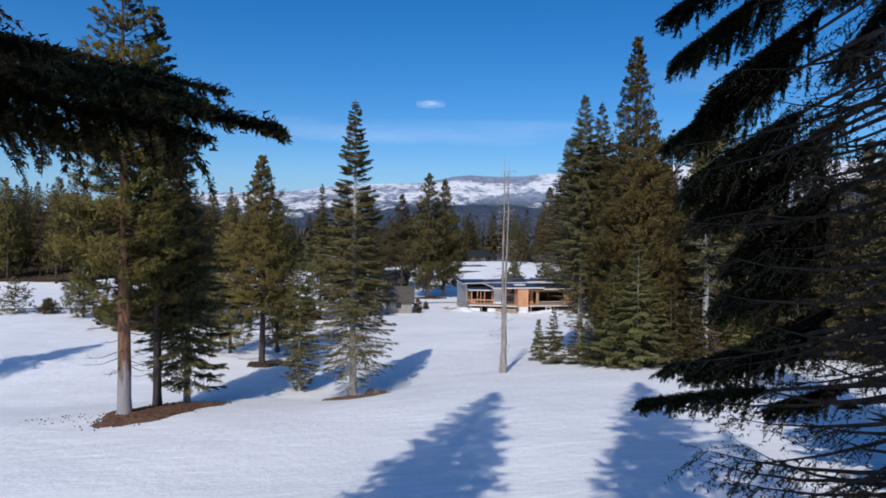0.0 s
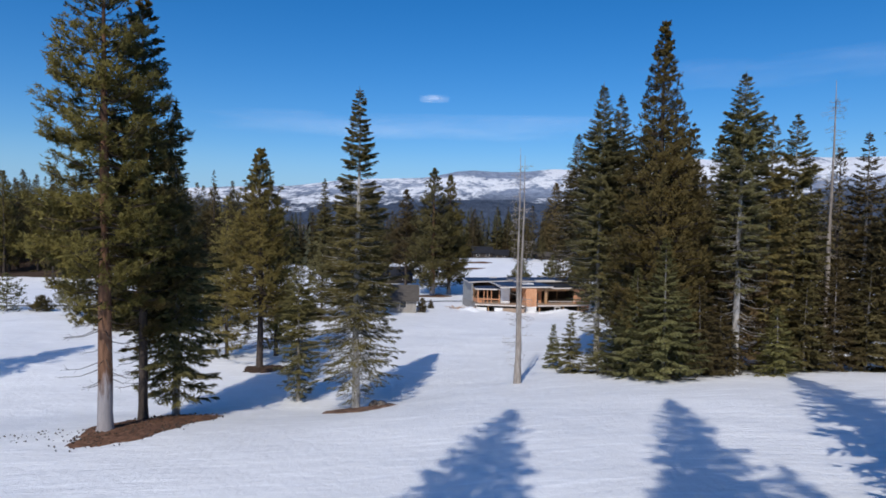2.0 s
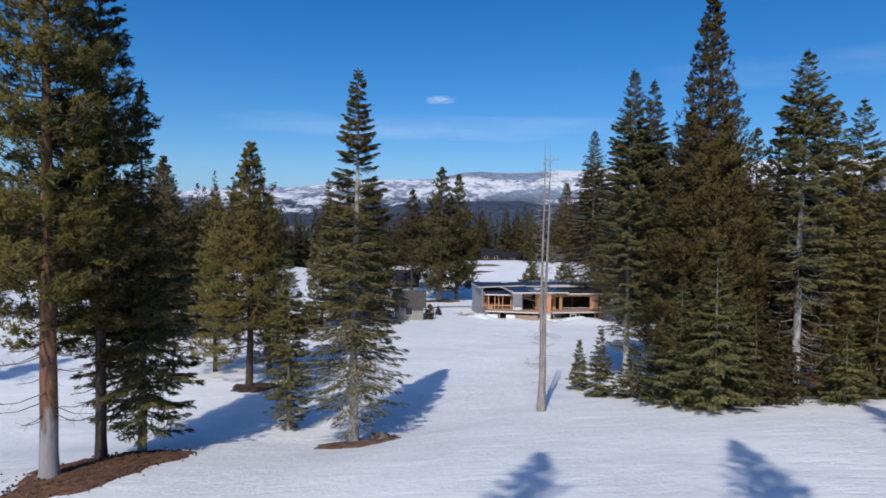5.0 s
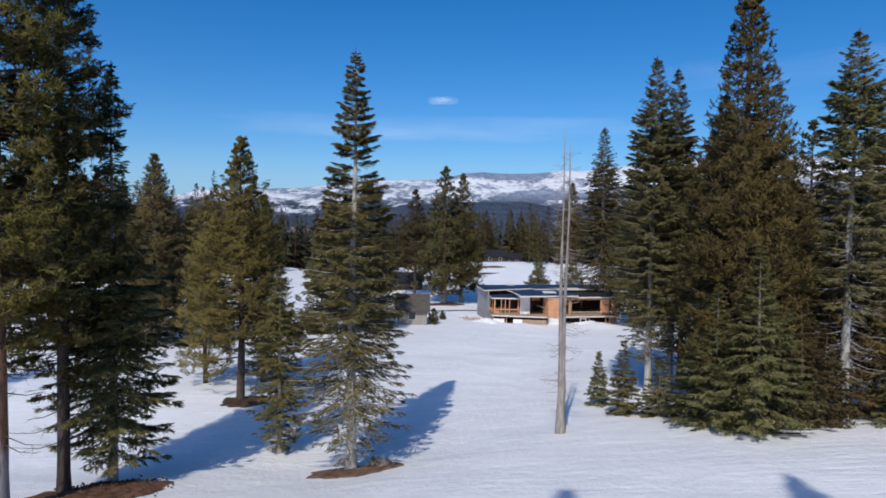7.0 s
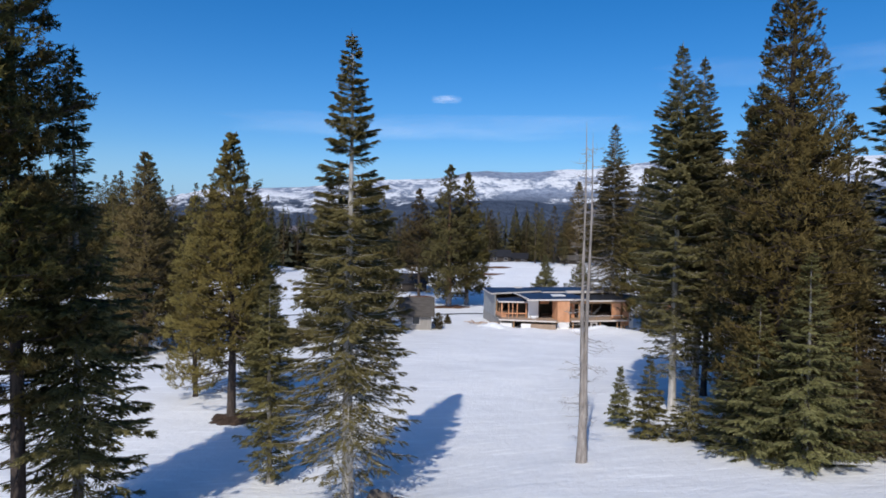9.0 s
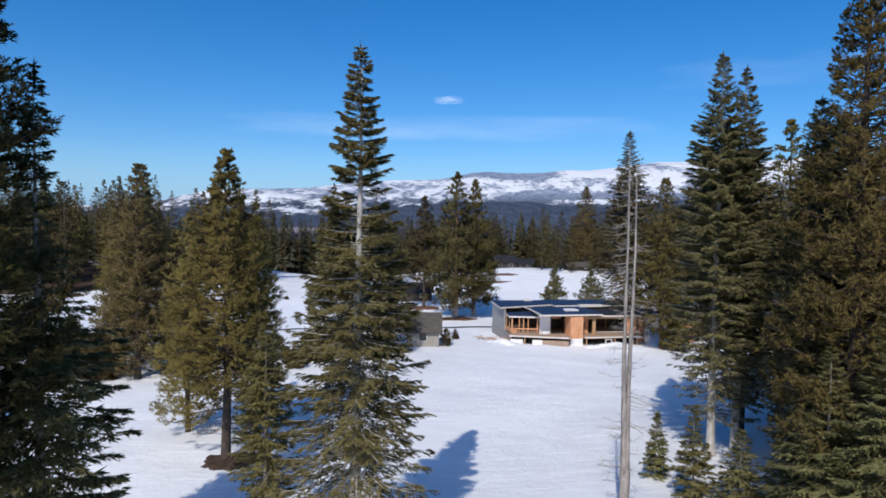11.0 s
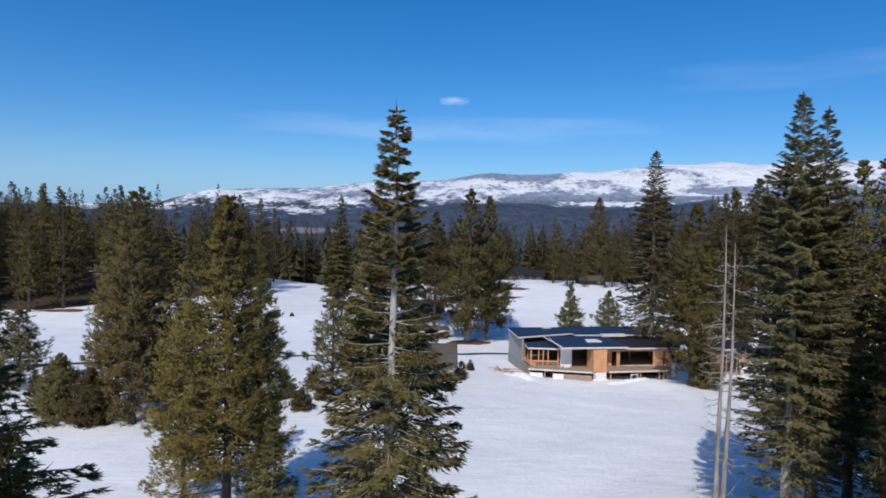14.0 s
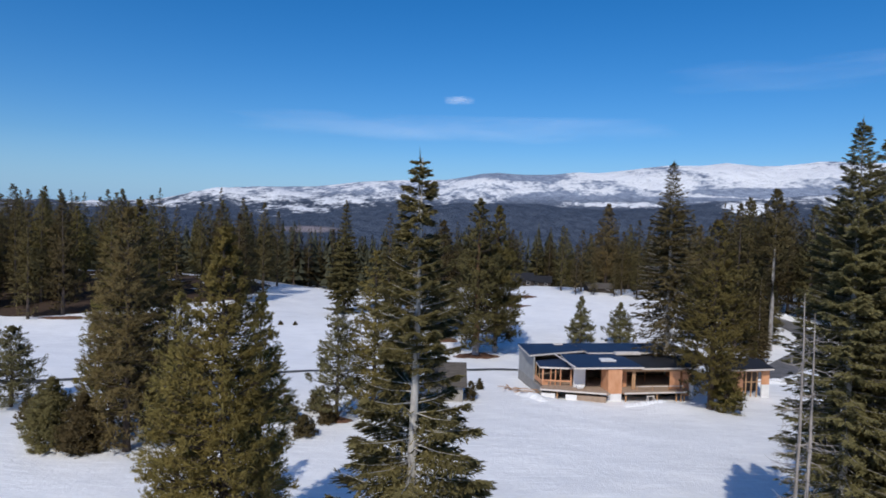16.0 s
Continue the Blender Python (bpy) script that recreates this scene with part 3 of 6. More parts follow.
def crown_pine(rng, H, R, bare, tiers, per, tuft=0.38, blade_w=0.062, tufts=18, k=10, shape=0.62, droop=0.05, lean_up=0.28, gaps=(), skirt=1.0, core=1.3, twigs=0.08, flat=0.20, jag=0.30, prof=None, brush=0.5, clump=4, loose=0.55):
    """Needle brushes and limb rods of a pine: upturned tufts that thicken towards the bough ends."""
    zs, az, ls = [], [], []
    for t in range(tiers):
        u = bare + (0.985 - bare) * (t / (tiers - 1)) ** 0.80
        thin = 1.0
        for g0, g1, left in gaps:
            if g0 < u < g1:
                thin = left
        n = max(3, int(per * thin * (0.75 + 0.25 * (1 - u)) + rng.random()))
        a0 = rng.random() * 6.283
        for i in range(n):
            w = u + rng.normal() * 0.7 / tiers
            w = w if w < 0.985 else u
            v = max(0.0, (w - bare) / (1 - bare))
            reach = min(1.0, (1 - v) * 1.35) ** shape * (skirt + (1 - skirt) * min(1, v / 0.2)) * R * min(1.0, (1 - w) / 0.06) ** 0.3
            zs.append(w * H)
            az.append(a0 + 6.283 * i / n + rng.normal() * 0.35)
            ls.append(max(0.16, (reach_at(prof, w, H, 0.9 * lean_up - droop + 0.65 * max(0.0, w - 0.4)) if prof else reach) * rng.uniform(0.92 - jag, 0.92 + 0.6 * jag)))
    zs, az, ls = map(np.array, (zs, az, ls))
    n = len(zs)
    u = zs / H
    R = max(R, ls.max() * 0.9)
    h = np.stack([np.cos(az), np.sin(az), np.zeros(n)], 1)
    rise = -droop + 0.65 * np.clip(u - 0.4, 0, 1) + rng.normal(size=n) * 0.09
    curve = lean_up * rng.uniform(0.5, 1.3, n)
    start = np.stack([np.zeros(n), np.zeros(n), zs], 1)

    def along(i, s):
        return start[i] + h[i] * (ls[i] * s)[:, None] + np.stack([np.zeros(len(i)), np.zeros(len(i)), ls[i] * (rise[i] * s + curve[i] * s ** 3)], 1)

    count = np.maximum(2, np.round(tufts / clump * np.clip(ls / R * 1.15, 0.55, 1.1)).astype(int))
    i = np.repeat(np.arange(n), count)
    s = 0.24 + 0.78 * rng.random(len(i)) ** 0.66
    base = along(i, s * 0.86)
    fork = rng.normal(size=len(i)) * ls[i] * 0.18 * (1.25 - 0.7 * s)
    side = np.stack([-h[i][:, 1], h[i][:, 0], np.zeros(len(i))], 1)
    p = along(i, s) + side * fork[:, None] + np.stack([0 * s, 0 * s, np.abs(fork) * 0.30 + rng.normal(size=len(i)) * ls[i] * 0.17 * flat], 1)
    twig = rng.random(len(i)) < twigs * clump
    stems = sticks(base[twig], p[twig], np.full(twig.sum(), 0.016), np.full(twig.sum(), 0.006))
    i, s, fork, side = (np.repeat(v, clump, axis=0) for v in (i, s, fork, side))
    p = np.repeat(p, clump, axis=0) + rng.normal(size=(len(i), 3)) * tuft * loose * np.array([1, 1, 0.75]) * np.clip(ls[i] / R * 1.6, 0.3, 1.0)[:, None]
    axis_ = unit(h[i] * (0.35 + 0.55 * s)[:, None] + np.sign(fork)[:, None] * side * 0.25 + np.array([0, 0, brush]) + rng.normal(size=p.shape) * 0.26)
    size = tuft * np.clip(ls[i] / R * 1.5, 0.5, 1.0) * rng.uniform(0.7, 1.25, len(i))
    j = np.repeat(np.arange(len(i)), k)
    f = np.tile(np.linspace(-0.55, 0.25, k), len(i))
    e = unit(axis_[j] * (0.55 + 0.5 * f)[:, None] + unit(rng.normal(size=(len(j), 3))) * 0.62)
    tris = blades(p[j] + axis_[j] * (f * size[j])[:, None], e, 0.78 * size[j] * rng.uniform(0.75, 1.1, len(j)), blade_w * rng.uniform(0.7, 1.3, len(j)), rng)
    c = np.repeat(np.arange(n), np.maximum(2, (core * ls / 0.5).astype(int)))
    pc = along(c, rng.uniform(0.12, 0.80, len(c))) + rng.normal(size=(len(c), 3)) * (0.11 * ls[c])[:, None] * np.array([1, 1, 0.4])
    tris = np.concatenate([tris, blades(pc, unit(h[c] * 0.6 + rng.normal(size=pc.shape) * 0.6), tuft * 1.2 * np.clip(ls[c] / R * 1.5, 0.4, 1.0) * rng.uniform(0.7, 1.2, len(c)), blade_w * np.clip(ls[c] / R * 1.5, 0.4, 1.0) * 1.9 * rng.uniform(0.6, 1.2, len(c)), rng)])
    mid, end = along(np.arange(n), np.full(n, 0.5)), along(np.arange(n), np.full(n, 0.92))
    r0 = 0.014 + 0.014 * ls
    limbs = np.concatenate([sticks(start, mid, r0, r0 * 0.65), sticks(mid, end, r0 * 0.65, r0 * 0.25)])
    limbs = np.concatenate([limbs, stems])
    return tris, limbs


def trunk_mesh(H, r, seed, lean=0.0, sides=10):
    rng = random.Random(seed)
    ux, uy = rng.uniform(-1, 1), rng.uniform(-1, 1)
    us = (-0.035, 0.0, 0.012, 0.04, 0.10, 0.2, 0.32, 0.45, 0.6, 0.75, 0.9, 1.0)
    flare = (1.5, 1.38, 1.15, 1.03, 0.97, 0.9, 0.8, 0.68, 0.5, 0.32, 0.13, 0.03)
    return tube("trunk", [(0.10 * ux * math.sin(5 * u) + lean * u, 0.10 * uy * math.sin(4 * u), u * H) for u in us], [r * f for f in flare], sides, 0.06, seed)


def conifer(x, y, H, R, label, kind="fir", mat=None, trunk=None, r=None, bare=0.1, seed=1, turn=None, name=None, category="tree", group="", sink=0.0, rods=True, dead=0, dead_top=0.0, dead_len=(0.7, 2.4), limb=None, **shape):
    """One tree: an Empty at its foot with trunk, limbs and crown under it."""
    rng = np.random.default_rng(seed)
    if kind == "fir":
        opts = dict(tiers=max(10, int(H * 1.7)), per=9)
        opts.update(shape)
        tris, limbs = crown_fir(rng, H, R, bare, **opts)
    else:
        opts = dict(tiers=max(9, int(H * 1.15)), per=6)
        opts.update(shape)
        tris, limbs = crown_pine(rng, H, R, bare, **opts)
    tree = root(name or ("fir_tree" if kind == "fir" else "pine_tree"), (x, y, gz(x, y) - sink), label, category, group, turn if turn is not None else (seed * 47) % 360)
    part("trunk", trunk_mesh(H, r or H * 0.0125, seed), trunk or BARK_GREY, tree)
    if rods:
        tagged(part("branchwork", tri_mesh("branchwork", limbs), limb or BARK_DARK, tree), kind="stuff")
    part("crown", tri_mesh("crown", tris, axis_of(tris)), mat or FIR, tree)
    if dead:
        n, rt = dead, r or H * 0.0125
        z0 = H * rng.uniform(0.09, dead_top or bare + 0.10, n)
        a = rng.random(n) * 6.283
        l = rng.uniform(*dead_len, n) * (1.05 - 0.75 * z0 / H)
        h = np.stack([np.cos(a), np.sin(a), np.zeros(n)], 1)
        p0 = np.stack([0 * l, 0 * l, z0], 1) + h * rt * 0.6
        p1 = p0 + h * (l * 0.5)[:, None] + np.stack([0 * l, 0 * l, -0.16 * l], 1)
        p2 = p0 + h * l[:, None] + np.stack([0 * l, 0 * l, -0.14 * l], 1)
        i = np.repeat(np.arange(n), 4)
        q0 = p1[i] + (p2[i] - p1[i]) * rng.random(len(i))[:, None]
        q1 = q0 + unit(h[i] + rng.normal(size=q0.shape) * 0.6) * 0.4
        twigs_ = np.concatenate([sticks(p0, p1, np.full(n, 0.034), np.full(n, 0.022)), sticks(p1, p2, np.full(n, 0.022), np.full(n, 0.008)), sticks(q0, q1, np.full(len(i), 0.011), np.full(len(i), 0.004))])
        tagged(part("dead_boughwork", tri_mesh("dead_boughwork", twigs_), limb or BARK_DARK, tree, "bare dead twigs below the crown"), kind="stuff")
    return tree


# the three tall pines of the near group
conifer(-20.5, 41.0, 29.8, 4.8, "tall pine with an orange trunk bleached grey below", "pine", PINE, BARK_RED, 0.42, 0.235, 11, dead=34, core=3.0, tiers=38, per=7, tufts=52, k=12, tuft=0.36, blade_w=0.056, loose=0.42, twigs=0.15, lean_up=0.34, droop=0.16, flat=0.18, jag=0.16,
        prof=((0.2, 1.2), (0.28, 3.0), (0.36, 4.4), (0.45, 4.6), (0.52, 3.4), (0.59, 3.8), (0.75, 3.0), (0.86, 2.1), (0.95, 1.1), (1.0, 0.2)), group="pines of the near group")
conifer(-20.2, 45.0, 28.0, 3.8, "tall dark-barked pine rising from brown needle litter", "pine", PINE, BARK_DARK, 0.30, 0.20, 12, dead=24, core=3.0, tiers=36, per=7, tufts=46, k=12, tuft=0.36, blade_w=0.056, loose=0.42, twigs=0.15, lean_up=0.34, droop=0.16, flat=0.18, jag=0.16,
        prof=((0.2, 1.8), (0.26, 3.0), (0.35, 3.6), (0.5, 3.6), (0.66, 3.0), (0.76, 2.3), (0.83, 1.7), (0.91, 1.1), (0.97, 0.6), (1.0, 0.2)), group="pines of the near group")
conifer(-19.0, 47.2, 21.8, 4.2, "dark fir with low drooping boughs beside tall pines", "fir", FIR, BARK_GREY, 0.24, 0.085, 13, tiers=42, per=11, spray=0.8, droop=0.34, dens=1.74, vary=(0.75, 1.1),
        prof=((0.07, 2.5), (0.2, 3.3), (0.42, 3.2), (0.51, 2.8), (0.58, 1.7), (0.66, 1.15), (0.75, 0.8), (0.85, 0.5), (0.93, 0.3), (1.0, 0.1)), group="pines of the near group")
# the slender fir in the middle, the small fir beside it, the golden pine behind
conifer(-6.9, 49.9, 23.4, 3.2, "slender fir with pale trunk and thin patchy top", "fir", FIR, BARK_PALE, 0.30, 0.055, 21, limb=BARK_PALE, dead=70, dead_top=0.36, tiers=50, per=13, spray=0.85, blade=(0.20, 0.060), comb=4, droop=0.26, dens=2.7, airy=0.22, top_dens=3.8, turn=0, open_side=(-88, 34, 0.63, 0.74), gaps=((0.715, 0.755, 0.45), (0.05, 0.12, 0.6)), vary=(0.72, 1.14), core=1.6,
        prof=((0.03, 1.2), (0.06, 1.9), (0.13, 3.0), (0.22, 3.3), (0.34, 2.9), (0.46, 2.55), (0.59, 2.15), (0.67, 1.75), (0.72, 1.5), (0.755, 0.85), (0.785, 1.3), (0.83, 1.1), (0.9, 0.7), (0.955, 0.45), (1.0, 0.1)), group="firs in the open snow")
conifer(-12.1, 53.9, 11.8, 1.7, "small dense green fir in the snow", "fir", FIR, BARK_GREY, 0.16, 0.04, 22, tiers=36, per=11, spray=0.5, blade=(0.2, 0.062), dens=2.2, airy=0.42, vary=(0.75, 1.1),
        prof=((0.04, 0.7), (0.1, 1.3), (0.2, 1.75), (0.41, 1.6), (0.68, 1.25), (0.89, 0.6), (1.0, 0.1)), group="firs in the open snow")
conifer(-19.4, 67.6, 22.4, 4.6, "yellow-green pine with bare trunk and sparse low boughs", "pine", PINE_OLIVE, BARK_DARK, 0.32, 0.17, 23, dead=26, core=2.4, gaps=((0.15, 0.26, 0.24),), tiers=44, per=10, tufts=28, k=13, tuft=0.38, blade_w=0.056, twigs=0.2, droop=0.12, lean_up=0.36, jag=0.26, flat=0.35, clump=6,
        prof=((0.16, 5.9), (0.22, 5.3), (0.28, 4.3), (0.47, 4.0), (0.58, 3.5), (0.67, 3.0), (0.78, 2.2), (0.86, 1.5), (0.94, 0.9), (1.0, 0.2)), group="golden pines")
conifer(-19.6, 74.5, 17.9, 2.2, "olive pine standing close behind a golden pine", "pine", PINE, BARK_DARK, 0.22, 0.06, 24, tiers=34, per=8, tufts=20, k=12, tuft=0.34, blade_w=0.05, jag=0.14,
        prof=((0.06, 1.8), (0.3, 2.3), (0.6, 2.0), (0.8, 1.4), (0.93, 0.7), (1.0, 0.2)), group="golden pines")
conifer(-25.0, 74.0, 18.0, 2.9, "golden-brown pine half hidden among others", "pine", PINE_GOLD, BARK_DARK, 0.2, 0.06, 25, tiers=32, per=8, tufts=18, k=12, tuft=0.34, blade_w=0.05, jag=0.16, group="golden pines")
# the right-hand edge of the wood
conifer(14.4, 66.0, 26.9, 3.2, "tall fir with long pale trunk and thin lower boughs", "fir", FIR_BLUE, BARK_PALE, 0.28, 0.10, 31, limb=BARK_GREY, dead=30, dead_top=0.3, tiers=54, per=14, spray=0.7, blade=(0.24, 0.072), dens=2.1, airy=0.35, top_dens=2.3, vary=(0.75, 1.1), gaps=((0.09, 0.22, 0.5),),
        prof=((0.09, 1.6), (0.2, 2.5), (0.355, 3.2), (0.51, 3.0), (0.67, 2.3), (0.75, 1.9), (0.826, 1.5), (0.905, 0.95), (0.96, 0.5), (1.0, 0.1)), group="firs at the wood's edge")
conifer(16.45, 67.1, 26.3, 3.0, "tall fir close beside its twin at the wood's edge", "fir", FIR_BLUE, BARK_PALE, 0.28, 0.10, 32, limb=BARK_GREY, dead=30, dead_top=0.3, tiers=52, per=14, spray=0.7, blade=(0.24, 0.072), dens=2.1, airy=0.35, top_dens=2.3, vary=(0.75, 1.1), gaps=((0.09, 0.22, 0.5),),
        prof=((0.09, 1.6), (0.2, 2.4), (0.355, 3.0), (0.51, 2.7), (0.67, 2.0), (0.78, 1.6), (0.85, 1.2), (0.92, 0.75), (1.0, 0.1)), group="firs at the wood's edge")
conifer(16.0, 53.4, 27.5, 4.2, "broad dark pine towering over young firs", "pine", PINE, BARK_DARK, 0.38, 0.10, 33, tiers=56, per=12, jag=0.10, core=2.0, tufts=22, k=12, tuft=0.36, blade_w=0.058, lean_up=0.26, droop=0.14, flat=0.5, brush=0.7,
        prof=((0.08, 3.6), (0.29, 4.2), (0.44, 3.9), (0.58, 3.1), (0.655, 2.45), (0.73, 1.9), (0.8, 1.5), (0.87, 1.05), (0.945, 0.65), (1.0, 0.2)), group="trees at the wood's edge")
conifer(16.8, 58.5, 21.7, 2.4, "slim fir with a pale trunk beside a broad pine", "fir", FIR_BLUE, BARK_PALE, 0.24, 0.10, 52, limb=BARK_GREY, dead=30, dead_top=0.4, tiers=46, per=11, spray=0.6, blade=(0.24, 0.072), dens=1.8, top_dens=2.2, airy=0.5, vary=(0.75, 1.1),
        prof=((0.1, 2.0), (0.3, 2.4), (0.6, 2.0), (0.8, 1.35), (0.9, 0.9), (0.96, 0.5), (1.0, 0.1)), group="firs at the wood's edge")
conifer(14.05, 51.9, 8.2, 2.8, "young green fir with boughs down to the snow", "fir", FIR_BLUE, BARK_GREY, 0.14, 0.02, 34, tiers=30, per=11, spray=0.65, blade=(0.17, 0.052), comb=4, dens=2.5, vary=(0.75, 1.1), prof=((0.02, 2.5), (0.2, 2.6), (0.47, 1.8), (0.74, 0.9), (1.0, 0.1)), group="young firs")
conifer(15.4, 49.8, 10.4, 2.9, "young green fir with boughs down to the snow", "fir", FIR_BLUE, BARK_GREY, 0.16, 0.02, 35, tiers=34, per=11, spray=0.65, blade=(0.17, 0.052), comb=4, dens=2.5, vary=(0.75, 1.1), prof=((0.02, 2.6), (0.2, 2.9), (0.47, 1.95), (0.74, 0.95), (1.0, 0.1)), group="young firs")
conifer(18.4, 51.0, 7.0, 2.6, "low bushy fir under taller trees", "fir", FIR_DARK_SHADED, BARK_GREY, 0.12, 0.02, 36, tiers=22, per=11, blade=(0.2, 0.062), comb=3, spray=0.6, dens=1.74, shape=0.75, skirt=1.0, group="young firs")
conifer(9.4, 61.5, 4.0, 0.95, "small blue-green fir sapling in the snow", "fir", FIR_BLUE, BARK_GREY, 0.06, 0.03, 37, tiers=18, per=9, spray=0.32, blade=(0.18, 0.065), dens=2.32, skirt=1.0, group="young firs")
conifer(10.2, 57.6, 5.0, 1.25, "small green fir sapling in the snow", "fir", FIR, BARK_GREY, 0.07, 0.03, 38, tiers=20, per=10, spray=0.38, blade=(0.18, 0.065), dens=2.32, skirt=1.0, group="young firs")
conifer(12.4, 56.8, 3.8, 1.7, "low spreading blue-green fir sapling", "fir", FIR_BLUE, BARK_GREY, 0.07, 0.03, 39, tiers=16, per=10, spray=0.42, blade=(0.18, 0.065), dens=2.03, skirt=1.0, group="young firs")
conifer(13.6, 54.6, 4.2, 1.7, "low fir at the foot of a pine", "fir", FIR, BARK_GREY, 0.07, 0.03, 46, tiers=16, per=10, spray=0.42, blade=(0.18, 0.065), dens=2.03, skirt=1.0, group="young firs")
conifer(22.0, 52.8, 23.0, 2.2, "fir with a bare pale trunk below its crown", "fir", FIR_BLUE, BARK_PALE, 0.27, 0.30, 40, limb=BARK_GREY, dead=120, dead_top=0.62, tiers=44, per=11, spray=0.62, blade=(0.24, 0.072), dens=1.6, top_dens=2.3, airy=0.35, vary=(0.75, 1.1),
        prof=((0.3, 1.8), (0.5, 2.1), (0.69, 1.95), (0.775, 1.8), (0.86, 1.4), (0.946, 0.75), (1.0, 0.1)), group="firs at the wood's edge")
conifer(21.0, 65.6, 21.0, 3.0, "green fir with a pale trunk inside the wood", "fir", FIR_DARK_SHADED, BARK_GREY, 0.26, 0.12, 41, limb=BARK_GREY, tiers=46, per=11, spray=0.7, blade=(0.24, 0.075), dens=1.7, top_dens=2.3, airy=0.4, vary=(0.75, 1.1),
        prof=((0.1, 2.4), (0.4, 3.0), (0.65, 2.2), (0.85, 1.2), (0.95, 0.6), (1.0, 0.1)), group="firs at the wood's edge")
conifer(25.1, 54.6, 20.3, 2.3, "rust-tinged fir inside the wood", "fir", FIR_RUST, BARK_GREY, 0.22, 0.14, 42, dead=50, dead_top=0.5, tiers=40, per=10, spray=0.6, blade=(0.25, 0.08), dens=1.7, top_dens=2.3, airy=0.5, vary=(0.75, 1.1),
        prof=((0.14, 1.6), (0.4, 2.2), (0.65, 1.8), (0.82, 1.1), (0.93, 0.55), (1.0, 0.1)), group="firs at the wood's edge")
conifer(28.3, 56.9, 21.2, 2.7, "olive fir inside the wood", "fir", FIR, BARK_PALE, 0.24, 0.12, 43, dead=50, dead_top=0.5, tiers=42, per=10, spray=0.65, blade=(0.25, 0.08), dens=1.7, top_dens=2.3, airy=0.5, vary=(0.75, 1.1),
        prof=((0.12, 2.0), (0.4, 2.7), (0.65, 2.2), (0.82, 1.4), (0.93, 0.8), (1.0, 0.1)), group="firs at the wood's edge")
conifer(34.6, 57.5, 20.0, 3.0, "dark green fir inside the wood", "fir", FIR_DARK_SHADED, BARK_GREY, 0.25, 0.08, 44, tiers=38, per=9, shape=0.62, group="firs at the wood's edge")
conifer(22.8, 54.0, 14.0, 2.6, "rust-tinged young pine inside the wood", "pine", PINE_RUST, BARK_DARK, 0.15, 0.1, 45, tiers=22, per=8, tufts=11, group="trees at the wood's edge")
conifer(30.6, 54.6, 9.0, 2.4, "low bushy fir under taller trees", "fir", FIR_DARK_SHADED, BARK_GREY, 0.12, 0.02, 47, tiers=24, per=11, blade=(0.2, 0.062), comb=3, spray=0.6, dens=1.59, shape=0.75, skirt=1.0, group="young firs")
conifer(24.4, 51.4, 5.0, 1.9, "low bushy fir under taller trees", "fir", FIR, BARK_GREY, 0.10, 0.02, 48, tiers=18, per=10, blade=(0.2, 0.062), comb=3, spray=0.5, dens=1.74, shape=0.75, skirt=1.0, group="young firs")
conifer(20.2, 61.2, 21.5, 3.0, "rust-tinged pine inside the wood", "pine", PINE_RUST, BARK_DARK, 0.24, 0.25, 49, tiers=26, per=9, tufts=20, group="trees at the wood's edge")
conifer(23.0, 66.5, 22.0, 3.4, "dark fir inside the wood", "fir", FIR_DARK_SHADED, BARK_DARK, 0.25, 0.2, 50, tiers=34, per=10, shape=0.65, dens=1.59, group="firs at the wood's edge")
conifer(19.0, 72.0, 21.0, 3.4, "dark pine inside the wood", "pine", PINE, BARK_DARK, 0.25, 0.15, 59, tiers=26, per=9, tufts=20, group="trees at the wood's edge")
conifer(21.5, 57.5, 13.0, 2.8, "dark young fir inside the wood", "fir", FIR_DARK_SHADED, BARK_DARK, 0.16, 0.03, 60, tiers=26, per=10, shape=0.7, dens=1.74, group="young firs")
for k, (x, y, h, w, mat, lab) in enumerate((
        (27.4, 53.0, 7.0, 2.2, FIR_DARK_SHADED, "dark young fir at the wood's edge"), (33.0, 54.2, 8.5, 2.6, FIR, "green young fir at the wood's edge"),
        (29.0, 56.5, 12.0, 2.6, FIR_DARK_SHADED, "dark young fir at the wood's edge"), (36.6, 55.0, 10.0, 2.8, FIR_DARK_SHADED, "dark young fir at the wood's edge"),
        (20.6, 52.4, 5.5, 2.2, FIR_DARK_SHADED, "low dark fir under taller trees"), (25.6, 55.5, 10.5, 2.3, FIR, "slim green fir at the wood's edge"),
        (40.0, 57.0, 14.0, 3.0, FIR, "green fir at the wood's edge"))):
    conifer(x, y, h, w, lab, "fir", mat, BARK_GREY, 0.02 * h ** 0.9, 0.03, 120 + k, tiers=int(10 + 1.6 * h), per=10, spray=0.55, dens=1.5, shape=0.75, skirt=1.0, group="young firs")
for k, (x, y, h, w) in enumerate(((-24.0, 109.0, 2.6, 1.5), (-21.6, 104.0, 2.0, 1.2), (-26.5, 104.5, 3.0, 1.6), (-23.0, 99.0, 2.2, 1.4), (-50.5, 96.5, 4.2, 2.0), (-53.5, 99.0, 3.2, 1.7), (-74.0, 108.0, 6.4, 3.2), (-68.8, 109.0, 2.6, 2.0))):
    conifer(x, y, h, w, "low dark shrub half buried in snow", "pine", FIR_DARK_SHADED if k % 2 else FIR_BLUE, BARK_DARK, 0.06, 0.04, 140 + k, tiers=9, per=9, tufts=10, tuft=0.34, blade_w=0.09, category="shrub", name="shrub", group="shrubs in the snow")
